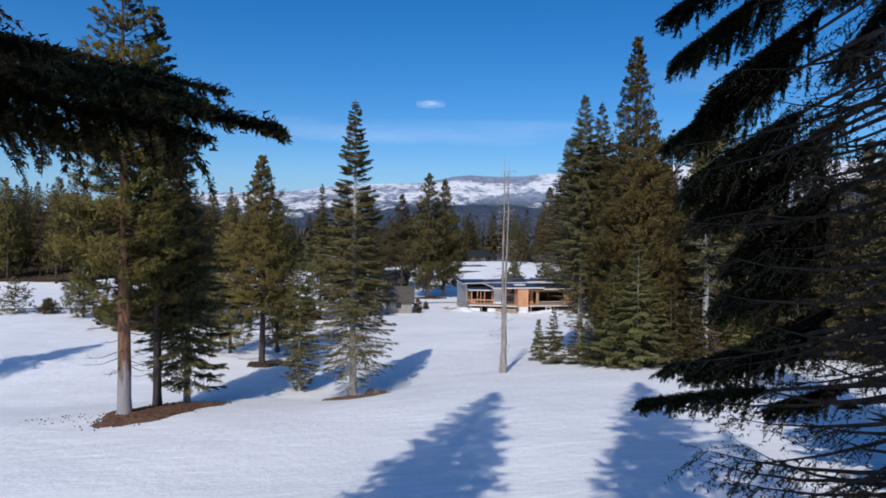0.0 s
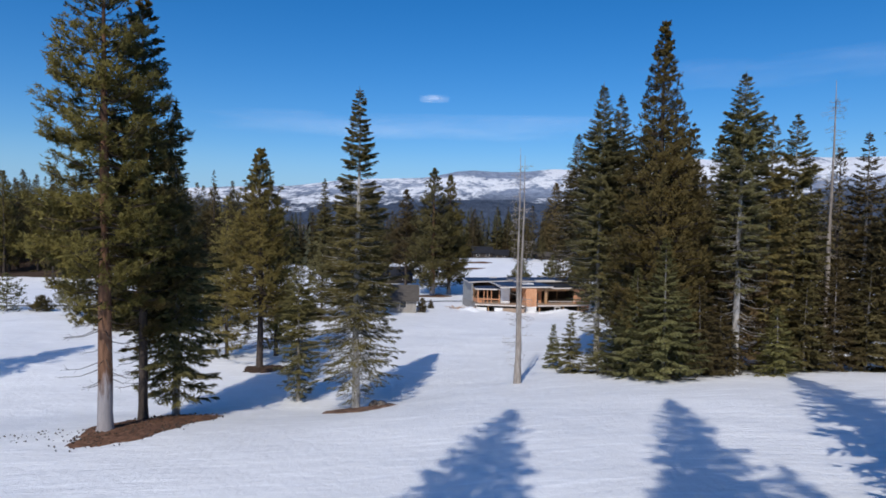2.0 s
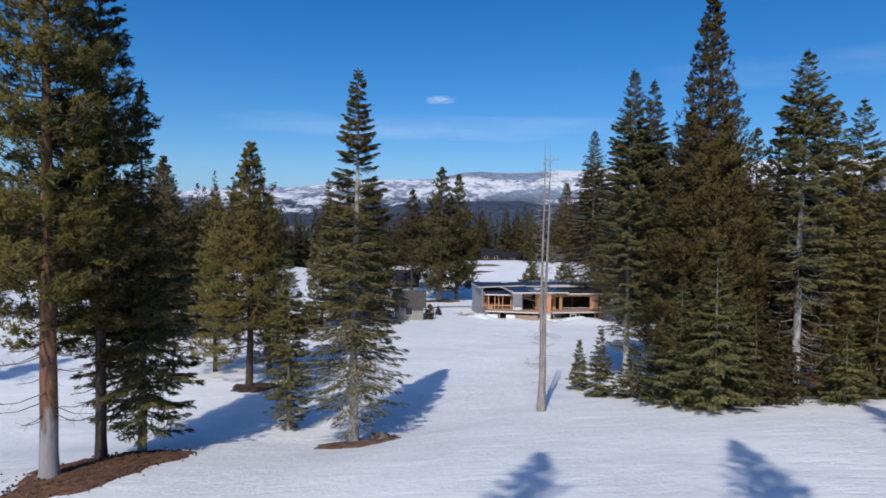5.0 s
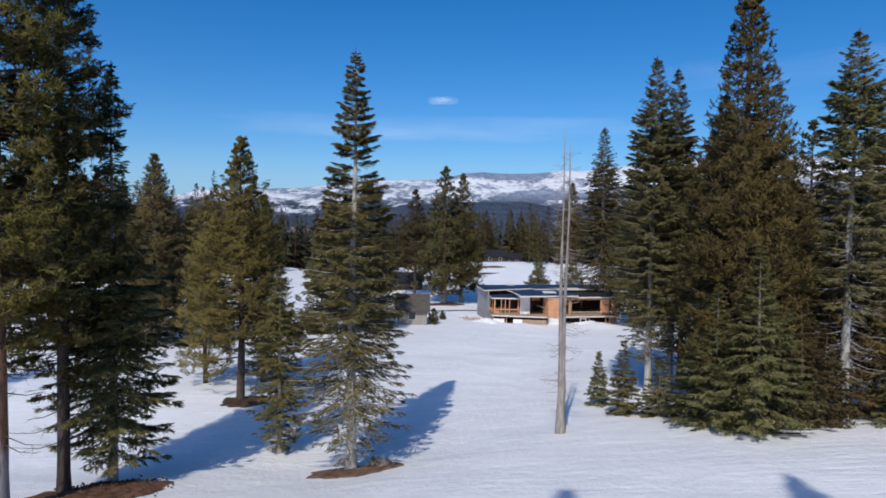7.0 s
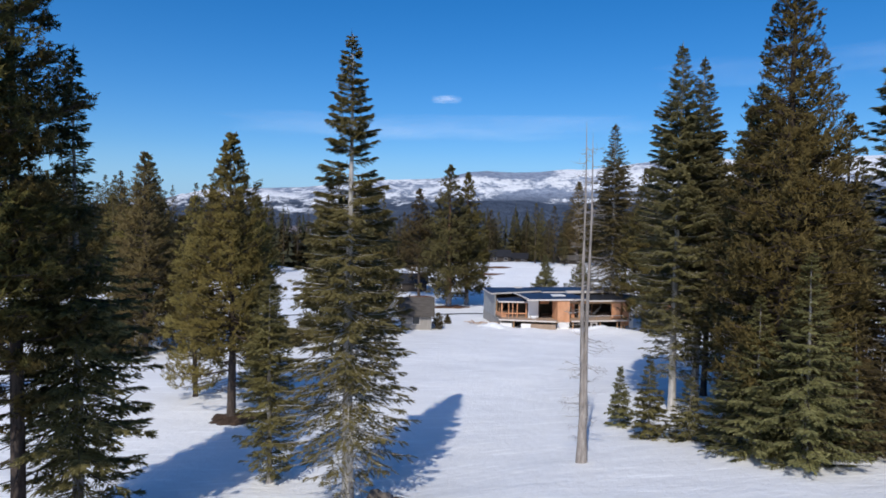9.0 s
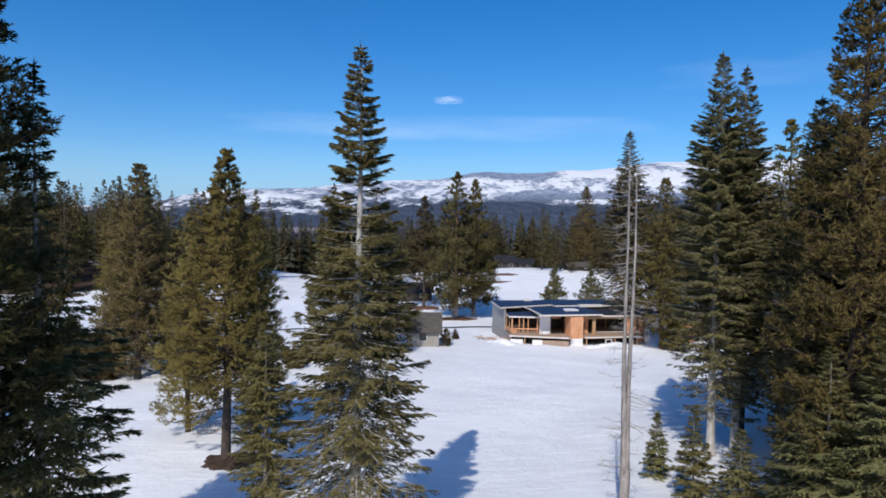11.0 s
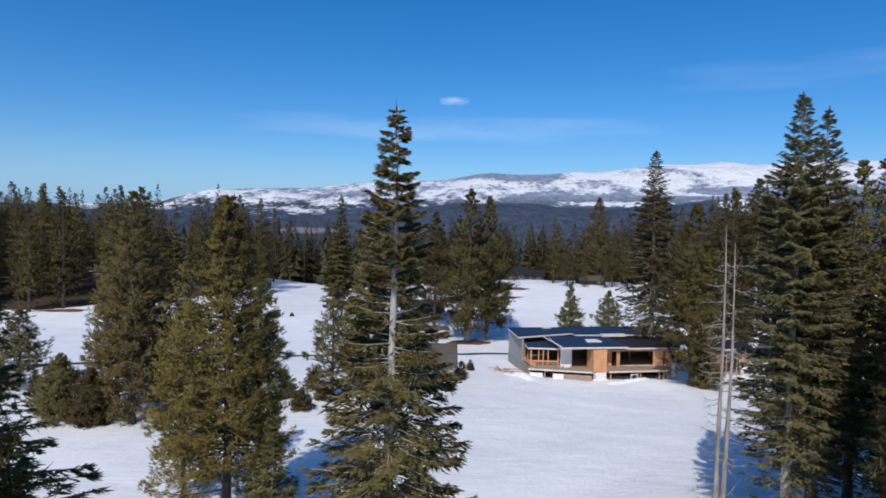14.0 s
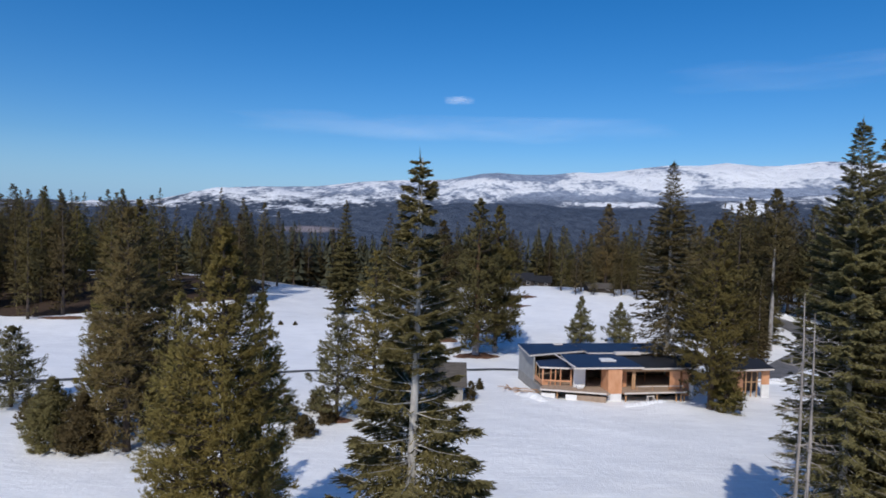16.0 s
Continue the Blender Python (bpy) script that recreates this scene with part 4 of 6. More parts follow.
for k, (x, y, h, w) in enumerate(((24.0, 76.0, 25.0, 3.9), (28.5, 80.0, 26.5, 4.0), (33.5, 84.0, 26.0, 4.2), (29.0, 70.0, 23.0, 3.8))):
    conifer(x, y, h, w, "tall dark pine inside the wood", "pine", FIR_DARK_SHADED if k % 2 else PINE, BARK_DARK, 0.3, 0.06, 160 + k, tiers=28, per=8, tufts=12, k=7, tuft=0.5, blade_w=0.12, shape=0.7, jag=0.12, lean_up=0.15, group="trees at the wood's edge")
# the pines behind the open snow
conifer(-4.2, 151.5, 30.0, 7.2, "big dark pine with a stout reddish trunk", "pine", FIR_DARK_SHADED, BARK_RED, 0.62, 0.09, 51, jag=0.18, tiers=34, per=9, tufts=17, k=13, tuft=0.7, blade_w=0.118, shape=0.78, group="big pines behind the snowfield")
conifer(-0.4, 155.5, 28.8, 5.8, "big pine close behind another", "pine", PINE, BARK_RED, 0.45, 0.12, 52, jag=0.18, tiers=32, per=9, tufts=16, k=13, tuft=0.7, blade_w=0.118, shape=0.78, group="big pines behind the snowfield")
conifer(-11.5, 165.0, 25.4, 5.2, "dark pine with a bare lower trunk", "pine", FIR_DARK_SHADED, BARK_DARK, 0.36, 0.2, 53, jag=0.18, tiers=30, per=8, tufts=15, k=13, tuft=0.65, blade_w=0.112, shape=0.8, group="big pines behind the snowfield")
conifer(25.2, 131.5, 34.8, 5.4, "very tall half-bare fir behind the house", "fir", FIR_DARK_SHADED, BARK_PALE, 0.50, 0.10, 54, limb=BARK_GREY, dead=300, dead_top=0.68, dead_len=(2.0, 5.6), tiers=56, per=11, spray=1.0, blade=(0.5, 0.15), dens=0.44, airy=0.04, vary=(0.7, 1.15), top_dens=1.4, droop=0.3,
        prof=((0.1, 4.6), (0.25, 5.4), (0.46, 5.0), (0.63, 3.9), (0.76, 2.9), (0.89, 1.6), (0.96, 0.8), (1.0, 0.15)), group="trees round the house")
conifer(27.0, 117.2, 25.4, 5.0, "broad olive pine in front of the house wing", "pine", PINE, BARK_DARK, 0.42, 0.10, 55, jag=0.16, tiers=38, per=10, tufts=17, k=13, tuft=0.5, blade_w=0.085, brush=0.6,
        prof=((0.08, 3.0), (0.2, 5.0), (0.36, 6.1), (0.51, 5.2), (0.72, 3.7), (0.87, 2.1), (0.95, 1.0), (1.0, 0.2)), group="trees round the house")
conifer(28.6, 116.2, 5.0, 2.4, "low pine shrub at the foot of a pine", "pine", PINE, BARK_DARK, 0.12, 0.05, 56, tiers=14, per=9, tufts=12, k=13, tuft=0.45, blade_w=0.074, group="trees round the house")
conifer(17.8, 165.0, 10.2, 2.9, "young blue-green pine behind the house", "pine", FIR_BLUE, BARK_DARK, 0.2, 0.05, 57, tiers=20, per=8, tufts=10, k=13, tuft=0.55, blade_w=0.099, shape=0.95, group="trees round the house")
conifer(26.3, 166.5, 8.8, 3.6, "young spreading pine behind the house", "pine", FIR_BLUE, BARK_DARK, 0.2, 0.05, 58, tiers=18, per=8, tufts=10, k=13, tuft=0.55, blade_w=0.099, shape=0.95, group="trees round the house")
conifer(40.5, 250.0, 29.5, 6.6, "broad rust-tinged pine at the edge of the far wood", "pine", PINE_RUST, BARK_DARK, 0.5, 0.12, 111, rods=False, tiers=34, per=9, tufts=14, k=8, tuft=0.75, blade_w=0.16, clump=2, jag=0.16, prof=((0.1, 5.0), (0.35, 6.4), (0.6, 5.2), (0.8, 3.2), (0.93, 1.5), (1.0, 0.3)), group="trees of the woods")
conifer(57.5, 166.8, 34.0, 5.0, "tall dark pine with a long bare trunk by the road", "pine", FIR_DARK_SHADED, BARK_GREY, 0.46, 0.5, 112, dead=30, tiers=30, per=8, tufts=13, k=9, tuft=0.7, blade_w=0.13, jag=0.16, prof=((0.5, 3.0), (0.62, 4.6), (0.78, 4.0), (0.9, 2.2), (1.0, 0.3)), group="trees round the house")
for k, (x, y, h, w) in enumerate(((53.5, 163.0, 12.0, 3.0), (56.4, 169.5, 17.0, 3.4), (51.0, 157.5, 8.0, 2.4), (60.5, 173.5, 15.0, 3.4), (52.2, 168.0, 19.0, 3.6))):
    conifer(x, y, h, w, "dark fir at the edge of the road", "fir", FIR_DARK_SHADED, BARK_GREY, 0.02 * h ** 0.9, 0.04, 180 + k, rods=False, tiers=int(12 + 1.2 * h), per=9, spray=0.9, blade=(0.5, 0.15), dens=0.55, comb=0, shape=0.8, group="firs beside the road")
# the mixed clump left of the snowfield
conifer(-39.3, 93.0, 24.4, 4.2, "rust-tinged pine in a dense clump", "pine", PINE_RUST, BARK_DARK, 0.34, 0.05, 61, jag=0.16, tiers=38, per=9, tufts=17, k=13, tuft=0.45, blade_w=0.07, brush=0.6,
        prof=((0.05, 3.2), (0.3, 4.2), (0.5, 4.1), (0.7, 3.2), (0.85, 2.2), (0.95, 1.0), (1.0, 0.3)), group="mixed clump of pines")
conifer(-45.6, 106.5, 25.8, 4.6, "tall pine in a dense clump", "pine", PINE, BARK_DARK, 0.36, 0.08, 62, jag=0.18, tiers=36, per=9, tufts=16, k=13, tuft=0.5, blade_w=0.081, shape=0.72, group="mixed clump of pines")
conifer(-43.8, 98.0, 18.0, 3.9, "olive pine in a dense clump", "pine", PINE, BARK_DARK, 0.28, 0.05, 63, jag=0.18, tiers=28, per=9, tufts=15, k=13, tuft=0.48, blade_w=0.074, group="mixed clump of pines")
conifer(-36.2, 96.5, 17.0, 3.8, "dark green pine in a dense clump", "pine", FIR_DARK_SHADED, BARK_DARK, 0.26, 0.05, 64, jag=0.18, tiers=28, per=9, tufts=15, k=13, tuft=0.48, blade_w=0.074, group="mixed clump of pines")
conifer(-47.0, 92.9, 7.0, 2.7, "round bushy pine at the edge of a clump", "pine", FIR, BARK_DARK, 0.14, 0.0, 65, tiers=22, per=11, tufts=20, tuft=0.4, blade_w=0.07, prof=((0.0, 2.0), (0.15, 2.7), (0.45, 2.6), (0.7, 1.9), (0.9, 1.0), (1.0, 0.3)), group="bushy pines in the snow")
conifer(-43.2, 92.2, 5.8, 2.2, "small bushy pine at the edge of a clump", "pine", FIR_DARK_SHADED, BARK_DARK, 0.12, 0.0, 66, tiers=20, per=11, tufts=20, tuft=0.4, blade_w=0.07, prof=((0.0, 1.8), (0.2, 2.3), (0.5, 2.1), (0.75, 1.5), (0.92, 0.8), (1.0, 0.3)), group="bushy pines in the snow")
conifer(-60.6, 105.3, 9.8, 3.6, "grey-green pine alone in the snow", "pine", FIR_BLUE, BARK_DARK, 0.2, 0.08, 67, tiers=22, per=8, tufts=11, k=13, tuft=0.5, blade_w=0.074, group="bushy pines in the snow")
conifer(-20.9, 105.6, 14.0, 3.3, "grey-green pine with an open crown", "pine", FIR_BLUE, BARK_DARK, 0.22, 0.12, 68, tiers=22, per=8, tufts=11, k=13, tuft=0.48, blade_w=0.074, group="bushy pines in the snow")
conifer(-16.8, 107.5, 20.2, 4.0, "golden pine beside a small cabin", "pine", PINE_GOLD, BARK_DARK, 0.28, 0.06, 69, tiers=30, per=9, tufts=15, k=13, tuft=0.48, blade_w=0.074, group="bushy pines in the snow")
conifer(-13.0, 110.0, 17.0, 3.3, "olive pine beside a small cabin", "pine", PINE, BARK_DARK, 0.26, 0.06, 70, tiers=28, per=9, tufts=14, k=13, tuft=0.48, blade_w=0.074, group="bushy pines in the snow")
conifer(-3.7, 123.9, 1.5, 0.6, "knee-high fir sapling poking out of the snow", "fir", FIR_DARK_SHADED, BARK_DARK, 0.04, 0.05, 71, tiers=8, per=8, spray=0.3, blade=(0.25, 0.1), group="saplings")
conifer(-50.0, 178.0, 0.9, 0.5, "small fir sapling poking out of the snow", "fir", FIR_DARK_SHADED, BARK_DARK, 0.04, 0.05, 75, tiers=8, per=8, spray=0.3, blade=(0.3, 0.12), group="saplings")
conifer(-46.5, 178.0, 0.8, 0.45, "small fir sapling poking out of the snow", "fir", FIR_DARK_SHADED, BARK_DARK, 0.04, 0.05, 76, tiers=8, per=8, spray=0.3, blade=(0.3, 0.12), group="saplings")
conifer(-5.0, 117.6, 2.4, 1.2, "dark shrub by the cabin wall", "pine", FIR_DARK_SHADED, BARK_DARK, 0.06, 0.05, 72, tiers=8, per=8, tufts=9, tuft=0.3, group="saplings")
# trees whose shadows fall into the clearing
conifer(18.2, 20.5, 29.0, 5.6, "tall fir beside the clearing", "fir", FIR_DARK_SHADED, BARK_DARK, 0.4, 0.08, 73, tiers=40, per=9, spray=0.9, blade=(0.6, 0.2), dens=0.75, comb=0, core=1.2, group="trees beside the lookout")
conifer(-50.0, 54.0, 27.0, 4.2, "tall pine beside the clearing", "pine", PINE, BARK_DARK, 0.4, 0.15, 74, tiers=34, per=8, tufts=9, k=6, tuft=0.6, blade_w=0.14, group="trees beside the lookout")

# the two trees beside the starting place
def shaggy(rng, H, R, lo, hi, step, per, needle, droop, twig_gap, hang, shape=0.6, low_from=0.0, low_cut=1.0, sector=(0, 360)):
    """Boughs, twigs and needles of a tree seen from within arm's reach, between two heights."""
    zs = np.arange(lo, hi, step / per) + rng.normal(size=len(np.arange(lo, hi, step / per))) * 0.1
    n = len(zs)
    az = radians(sector[0]) + radians(sector[1] - sector[0]) * rng.random(n)
    ls = R * ((1 - zs / H) ** shape) * rng.uniform(0.6, 1.1, n) * np.interp(zs, (low_from, low_from + 2.5), (low_cut, 1.0))
    h = np.stack([np.cos(az), np.sin(az), np.zeros(n)], 1)
    rise, curve = -droop + rng.normal(size=n) * 0.08, droop * rng.uniform(0.3, 0.9, n)
    start = np.stack([np.zeros(n), np.zeros(n), zs], 1)

    def along(i, s):
        up = ls[i] * (rise[i] * s + curve[i] * s * s)
        return start[i] + h[i] * (ls[i] * s)[:, None] + np.stack([0 * up, 0 * up, up], 1)

    i = np.repeat(np.arange(n), np.maximum(6, (ls / twig_gap).astype(int)))
    s = 0.16 + 0.86 * rng.random(len(i)) ** 0.75
    p = along(i, s)
    side = np.stack([-h[i][:, 1], h[i][:, 0], np.zeros(len(i))], 1) * np.where(rng.random(len(i)) < 0.5, -1, 1)[:, None]
    d = unit(side * rng.uniform(0.2, 0.9, len(i))[:, None] + h[i] * 0.6 + np.array([0, 0, -hang]) + rng.normal(size=p.shape) * 0.25)
    tl = rng.uniform(0.22, 0.62, len(i)) * (1.15 - 0.5 * s)
    m = 12
    j = np.repeat(np.arange(len(i)), m)
    f = np.tile(np.linspace(0.05, 1.0, m), len(i)) + rng.normal(size=len(j)) * 0.02
    q = p[j] + d[j] * (tl[j] * f)[:, None] + np.stack([0 * f, 0 * f, -0.10 * tl[j] * f * f], 1)
    e = unit(d[j] * 0.65 + rng.normal(size=q.shape) * 0.75)
    tris = blades(q, e, needle[0] * rng.uniform(0.6, 1.2, len(j)), needle[1] * rng.uniform(0.7, 1.2, len(j)), rng)
    ends = p + d * tl[:, None] * 0.95 + np.array([0, 0, -0.05])
    wood = [sticks(along(np.arange(n), np.full(n, a)), along(np.arange(n), np.full(n, b)), (0.012 + 0.010 * ls) * (1.05 - a), (0.012 + 0.010 * ls) * (1.05 - b)) for a, b in ((0.0, 0.25), (0.25, 0.5), (0.5, 0.75), (0.75, 1.0))]
    some = rng.random(len(i)) < 0.4
    wood.append(sticks(p[some], ends[some], np.full(some.sum(), 0.006), np.full(some.sum(), 0.002)))
    return tris, np.concatenate(wood)


def near_tree(x, y, H, R, lo, hi, label, name, seed, r, near, far_kind, skirt_from=2.0, spread=1.1, see=2.0):
    """A big tree: fine boughs between two heights, plainer ones above and below."""
    rng = np.random.default_rng(seed)
    fine, wood = shaggy(rng, H, R, lo, hi, **near)
    plain, limbs = crown_fir(rng, H, R * spread, 0.10, 60, 10, z_range=(hi, H), **far_kind)
    plain2, limbs2 = crown_fir(rng, H, R * 0.95, 0.06, 60, 8, z_range=(skirt_from, lo), **far_kind)
    rest, limbs3 = crown_fir(rng, H, R * 0.9, 0.06, 60, 8, z_range=(lo, hi), **far_kind)
    c = rest.mean(axis=1)
    mid = math.radians(sum(near["sector"]) / 2)
    rest = rest[(c[:, 0] * math.cos(mid) + c[:, 1] * math.sin(mid) < -0.5) & (np.sin(c[:, 2] * 3.1 + np.arctan2(c[:, 1], c[:, 0]) * 2) < see)]
    tree = root(name, (x, y, gz(x, y)), label, "tree", "trees beside the lookout")
    part("trunk", trunk_mesh(H, r, seed), BARK_DARK, tree)
    tagged(part("branchwork", tri_mesh("branchwork", np.concatenate([wood, limbs, limbs2])), BARK_DARK, tree), kind="stuff")
    needles = np.concatenate([fine, plain, plain2, rest])
    part("crown", tri_mesh("crown", needles, axis_of(needles)), FIR_DARK_SHADED, tree)
    return tree


edge_fir = near_tree(5.05, 6.4, 35.0, 3.0, 5.6, 17.0, "huge dark fir with dense drooping sprays", "fir_tree", 81, 0.36,
          dict(step=0.40, per=4, needle=(0.060, 0.021), droop=0.45, twig_gap=0.085, hang=0.6, shape=0.75, low_from=8.6, low_cut=0.9, sector=(70, 200)), dict(spray=0.8, blade=(0.36, 0.12), dens=1.1, shape=0.62, comb=0, core=1.4), skirt_from=5.5, spread=1.32, see=-0.2)
lookout_fir = near_tree(-5.05, 3.4, 37.6, 3.4, 11.0, 16.5, "huge dark fir with long shaggy boughs", "fir_tree", 82, 0.5,
          dict(step=0.50, per=7, needle=(0.075, 0.026), droop=0.22, twig_gap=0.050, hang=0.5, sector=(-70, 110)), dict(spray=0.9, blade=(0.38, 0.13), dens=1.2, shape=0.62, comb=0, core=1.4), skirt_from=10.6, spread=1.39)


def plume(rng, a, b, sag, reach, twigs, hang, thick=1.0, per_metre=700, begin=0.30):
    """One long bough, bottle-brushed with short needles, its twigs hanging."""
    a, b = np.array(a), np.array(b)
    t = np.linspace(0, 1, 9)[:, None]
    line = a + (b - a) * t + np.array([0, 0, -sag]) * (4 * t * (1 - t))
    h = unit((b - a) * np.array([1, 1, 0]))
    side = np.array([-h[1], h[0], 0.0])

    def along(s):
        return a + (b - a) * s[:, None] + np.array([0, 0, -sag]) * (4 * s * (1 - s))[:, None]

    s = begin + (1 - begin) * rng.random(twigs) ** 0.75
    p = along(s)
    sg = np.where(rng.random(twigs) < 0.5, -1, 1)[:, None]
    d = unit(side * sg * rng.uniform(0.2, 1.0, twigs)[:, None] + h * 0.7 + np.array([0, 0, -hang]) * rng.uniform(0.4, 1.2, twigs)[:, None] + rng.normal(size=p.shape) * 0.20)
    tl = reach * rng.uniform(0.45, 1.1, twigs) * np.minimum(1.0, 1.35 - s)
    bend = np.array([0, 0, -0.35 * hang])
    count = (tl * per_metre).astype(int) + 14
    j = np.repeat(np.arange(twigs), count)
    f = rng.random(len(j))
    q = p[j] + d[j] * (tl[j] * f)[:, None] + bend * (tl[j] * f * f)[:, None] + rng.normal(size=(len(j), 3)) * 0.006 * thick
    e = unit(d[j] * 0.9 + rng.normal(size=q.shape) * 0.55)
    k = int(np.linalg.norm(b - a) * 1100)
    sm = begin + (1 - begin) * rng.random(k)
    q2, e2 = along(sm) + rng.normal(size=(k, 3)) * 0.014 * thick, unit(h * 0.8 + rng.normal(size=(k, 3)) * 0.6)
    needles = np.concatenate([blades(q, e, 0.027 * thick * rng.uniform(0.7, 1.2, len(j)), 0.010 * thick, rng), blades(q2, e2, 0.036 * thick * rng.uniform(0.7, 1.2, k), 0.012 * thick, rng)])
    r = np.linspace(0.035, 0.006, 9)
    wood_ = [sticks(line[:-1], line[1:], r[:-1], r[1:]), sticks(p, p + d * (tl * 0.6)[:, None] + bend * (tl * 0.36)[:, None], np.full(twigs, 0.006), np.full(twigs, 0.003))]
    return needles, np.concatenate(wood_)


def long_boughs(tree, tips, seed, thick=1.0, per_metre=700, begin=0.30):
    """Boughs that reach out from a tree towards given places."""
    rng = np.random.default_rng(seed)
    foot = np.array(tree.location)
    for x, y, z, up, sag, reach, twigs, hang in tips:
        b = np.array((x, y, z)) - foot
        needles, wood_ = plume(rng, (0, 0, b[2] + up), b, sag, reach, twigs, hang, thick, per_metre, begin)
        bough = tagged(part("bough", tri_mesh("bough", wood_), BARK_DARK, tree), kind="stuff")
        tagged(part("sprays", tri_mesh("sprays", needles, axis_of(needles)), FIR_DARK_SHADED, bough), kind="stuff")


long_boughs(lookout_fir, (
    (-0.20, 2.90, 12.61, 0.75, -0.10, 0.22, 190, 0.4), (-0.50, 3.00, 12.58, 0.75, -0.10, 0.45, 70, 1.3), (-0.62, 3.10, 12.78, 0.7, -0.10, 0.34, 150, 0.9), (-0.80, 3.35, 12.72, 0.8, -0.10, 0.50, 90, 1.0),
    (-1.00, 4.60, 13.10, 0.8, 0.0, 0.55, 70, 0.9), (-0.95, 2.75, 12.84, 0.8, -0.06, 0.34, 90, 0.6), (-1.70, 4.30, 12.75, 0.9, 0.1, 0.55, 60, 0.9), (-1.15, 3.10, 12.66, 0.8, 0.0, 0.45, 90, 1.0)), 77)
long_boughs(edge_fir, (
    (3.64, 9.60, 13.50, 0.9, -0.10, 0.75, 190, 0.9), (3.14, 9.15, 9.85, 1.0, -0.05, 0.55, 110, 0.7), (3.64, 9.60, 10.23, 1.0, -0.05, 0.60, 110, 0.8), (3.76, 8.80, 13.80, 1.1, -0.05, 0.70, 120, 0.9),
    (3.27, 8.60, 15.00, 1.1, -0.05, 0.75, 150, 0.9), (3.57, 9.20, 14.60, 1.0, -0.05, 0.75, 150, 1.0), (4.12, 9.00, 14.20, 0.9, -0.05, 0.80, 140, 1.1), (3.62, 8.90, 12.85, 1.2, -0.10, 0.85, 210, 1.2),
    (4.02, 9.30, 12.55, 1.0, -0.10, 0.90, 180, 1.3), (4.27, 8.80, 11.95, 1.1, -0.10, 0.90, 200, 1.3), (4.22, 9.20, 11.30, 1.1, -0.10, 0.85, 200, 1.3), (3.82, 9.00, 10.40, 1.1, -0.10, 0.75, 170, 1.1), (4.32, 8.60, 10.75, 1.0, -0.10, 0.80, 150, 1.3),
    (4.52, 8.30, 10.05, 1.0, 0.0, 0.55, 60, 0.8), (4.92, 7.90, 8.95, 0.9, 0.05, 0.45, 34, 0.7), (4.52, 8.50, 15.60, 1.0, -0.05, 0.85, 140, 1.1), (4.92, 7.90, 15.10, 1.0, -0.05, 0.80, 100, 1.1), (5.32, 8.40, 14.30, 0.9, -0.05, 0.75, 80, 1.1),
    (4.72, 9.10, 13.00, 0.8, -0.1, 0.8, 110, 1.3), (4.72, 9.30, 12.20, 0.8, -0.1, 0.8, 110, 1.3)), 78, 1.7, 300, 0.48)
# unseen firs added behind the start to keep sun off the near boughs
for k, (x, y, h) in enumerate(((1.2, -4.8, 34.5), (-2.8, -5.2, 26.5), (5.4, -5.6, 35.0), (-8.2, -7.0, 33.5), (-0.6, -10.5, 33.0))):
    conifer(x, y, h, 4.2, "unseen tall fir added behind the lookout to shade its boughs", "fir", FIR_DARK_SHADED, BARK_DARK, 0.42, 0.08, 90 + k, tiers=34, per=8, spray=0.9, blade=(0.6, 0.2), dens=0.75, shape=0.6, comb=0, core=1.2, group="trees beside the lookout")


# ---- woods: a few kinds of tree, repeated ----
def wood_kind(seed, kind, mat, H, R, bare, **shape):
    return conifer(0, -40 - seed * 0.01, H, R, "tall conifer of the surrounding woods", kind, mat, BARK_DARK, None, bare, seed, group="trees of the woods", rods=False, **shape)


FIR_A = ((0.05, 3.6), (0.25, 4.0), (0.5, 3.0), (0.75, 1.7), (0.9, 0.8), (1.0, 0.12))
FIR_B = ((0.08, 3.0), (0.3, 3.4), (0.55, 2.6), (0.8, 1.35), (0.93, 0.6), (1.0, 0.12))
PINE_A = ((0.1, 3.2), (0.3, 4.0), (0.55, 3.5), (0.75, 2.5), (0.9, 1.2), (1.0, 0.2))
FAR_FIR = dict(tiers=28, per=8, spray=0.75, blade=(0.66, 0.18), dens=0.32, core=0.8, comb=0, least=0.6, whorl=0.8, vary=(0.75, 1.1))
FAR_PINE = dict(tiers=28, per=7, tufts=7, k=5, tuft=0.66, blade_w=0.17, clump=1, core=0.8, twigs=0, jag=0.14, lean_up=0.16, flat=0.6)
KINDS = [
    wood_kind(101, "fir", FIR_DARK_SHADED, 24, 4.0, 0.06, prof=FIR_A, **FAR_FIR),
    wood_kind(102, "fir", FIR, 25, 3.4, 0.10, prof=FIR_B, **FAR_FIR),
    wood_kind(103, "pine", FIR_DARK_SHADED, 25, 4.0, 0.12, prof=PINE_A, **FAR_PINE),
    wood_kind(104, "pine", PINE, 24, 4.0, 0.12, prof=PINE_A, **FAR_PINE),
    wood_kind(105, "fir", FIR_DARK_SHADED, 27, 3.6, 0.05, prof=FIR_B, **FAR_FIR),
    wood_kind(106, "pine", PINE_RUST, 22, 3.8, 0.10, prof=PINE_A, **FAR_PINE),
]
WOOD = random.Random(5)
planted = [(-46, 106), (-39, 93)]
ROAD = [(30, 140.5), (40, 140), (47, 143.5), (53.5, 152), (62.5, 162), (70, 172), (74, 184), (75, 194), (73.5, 206)]


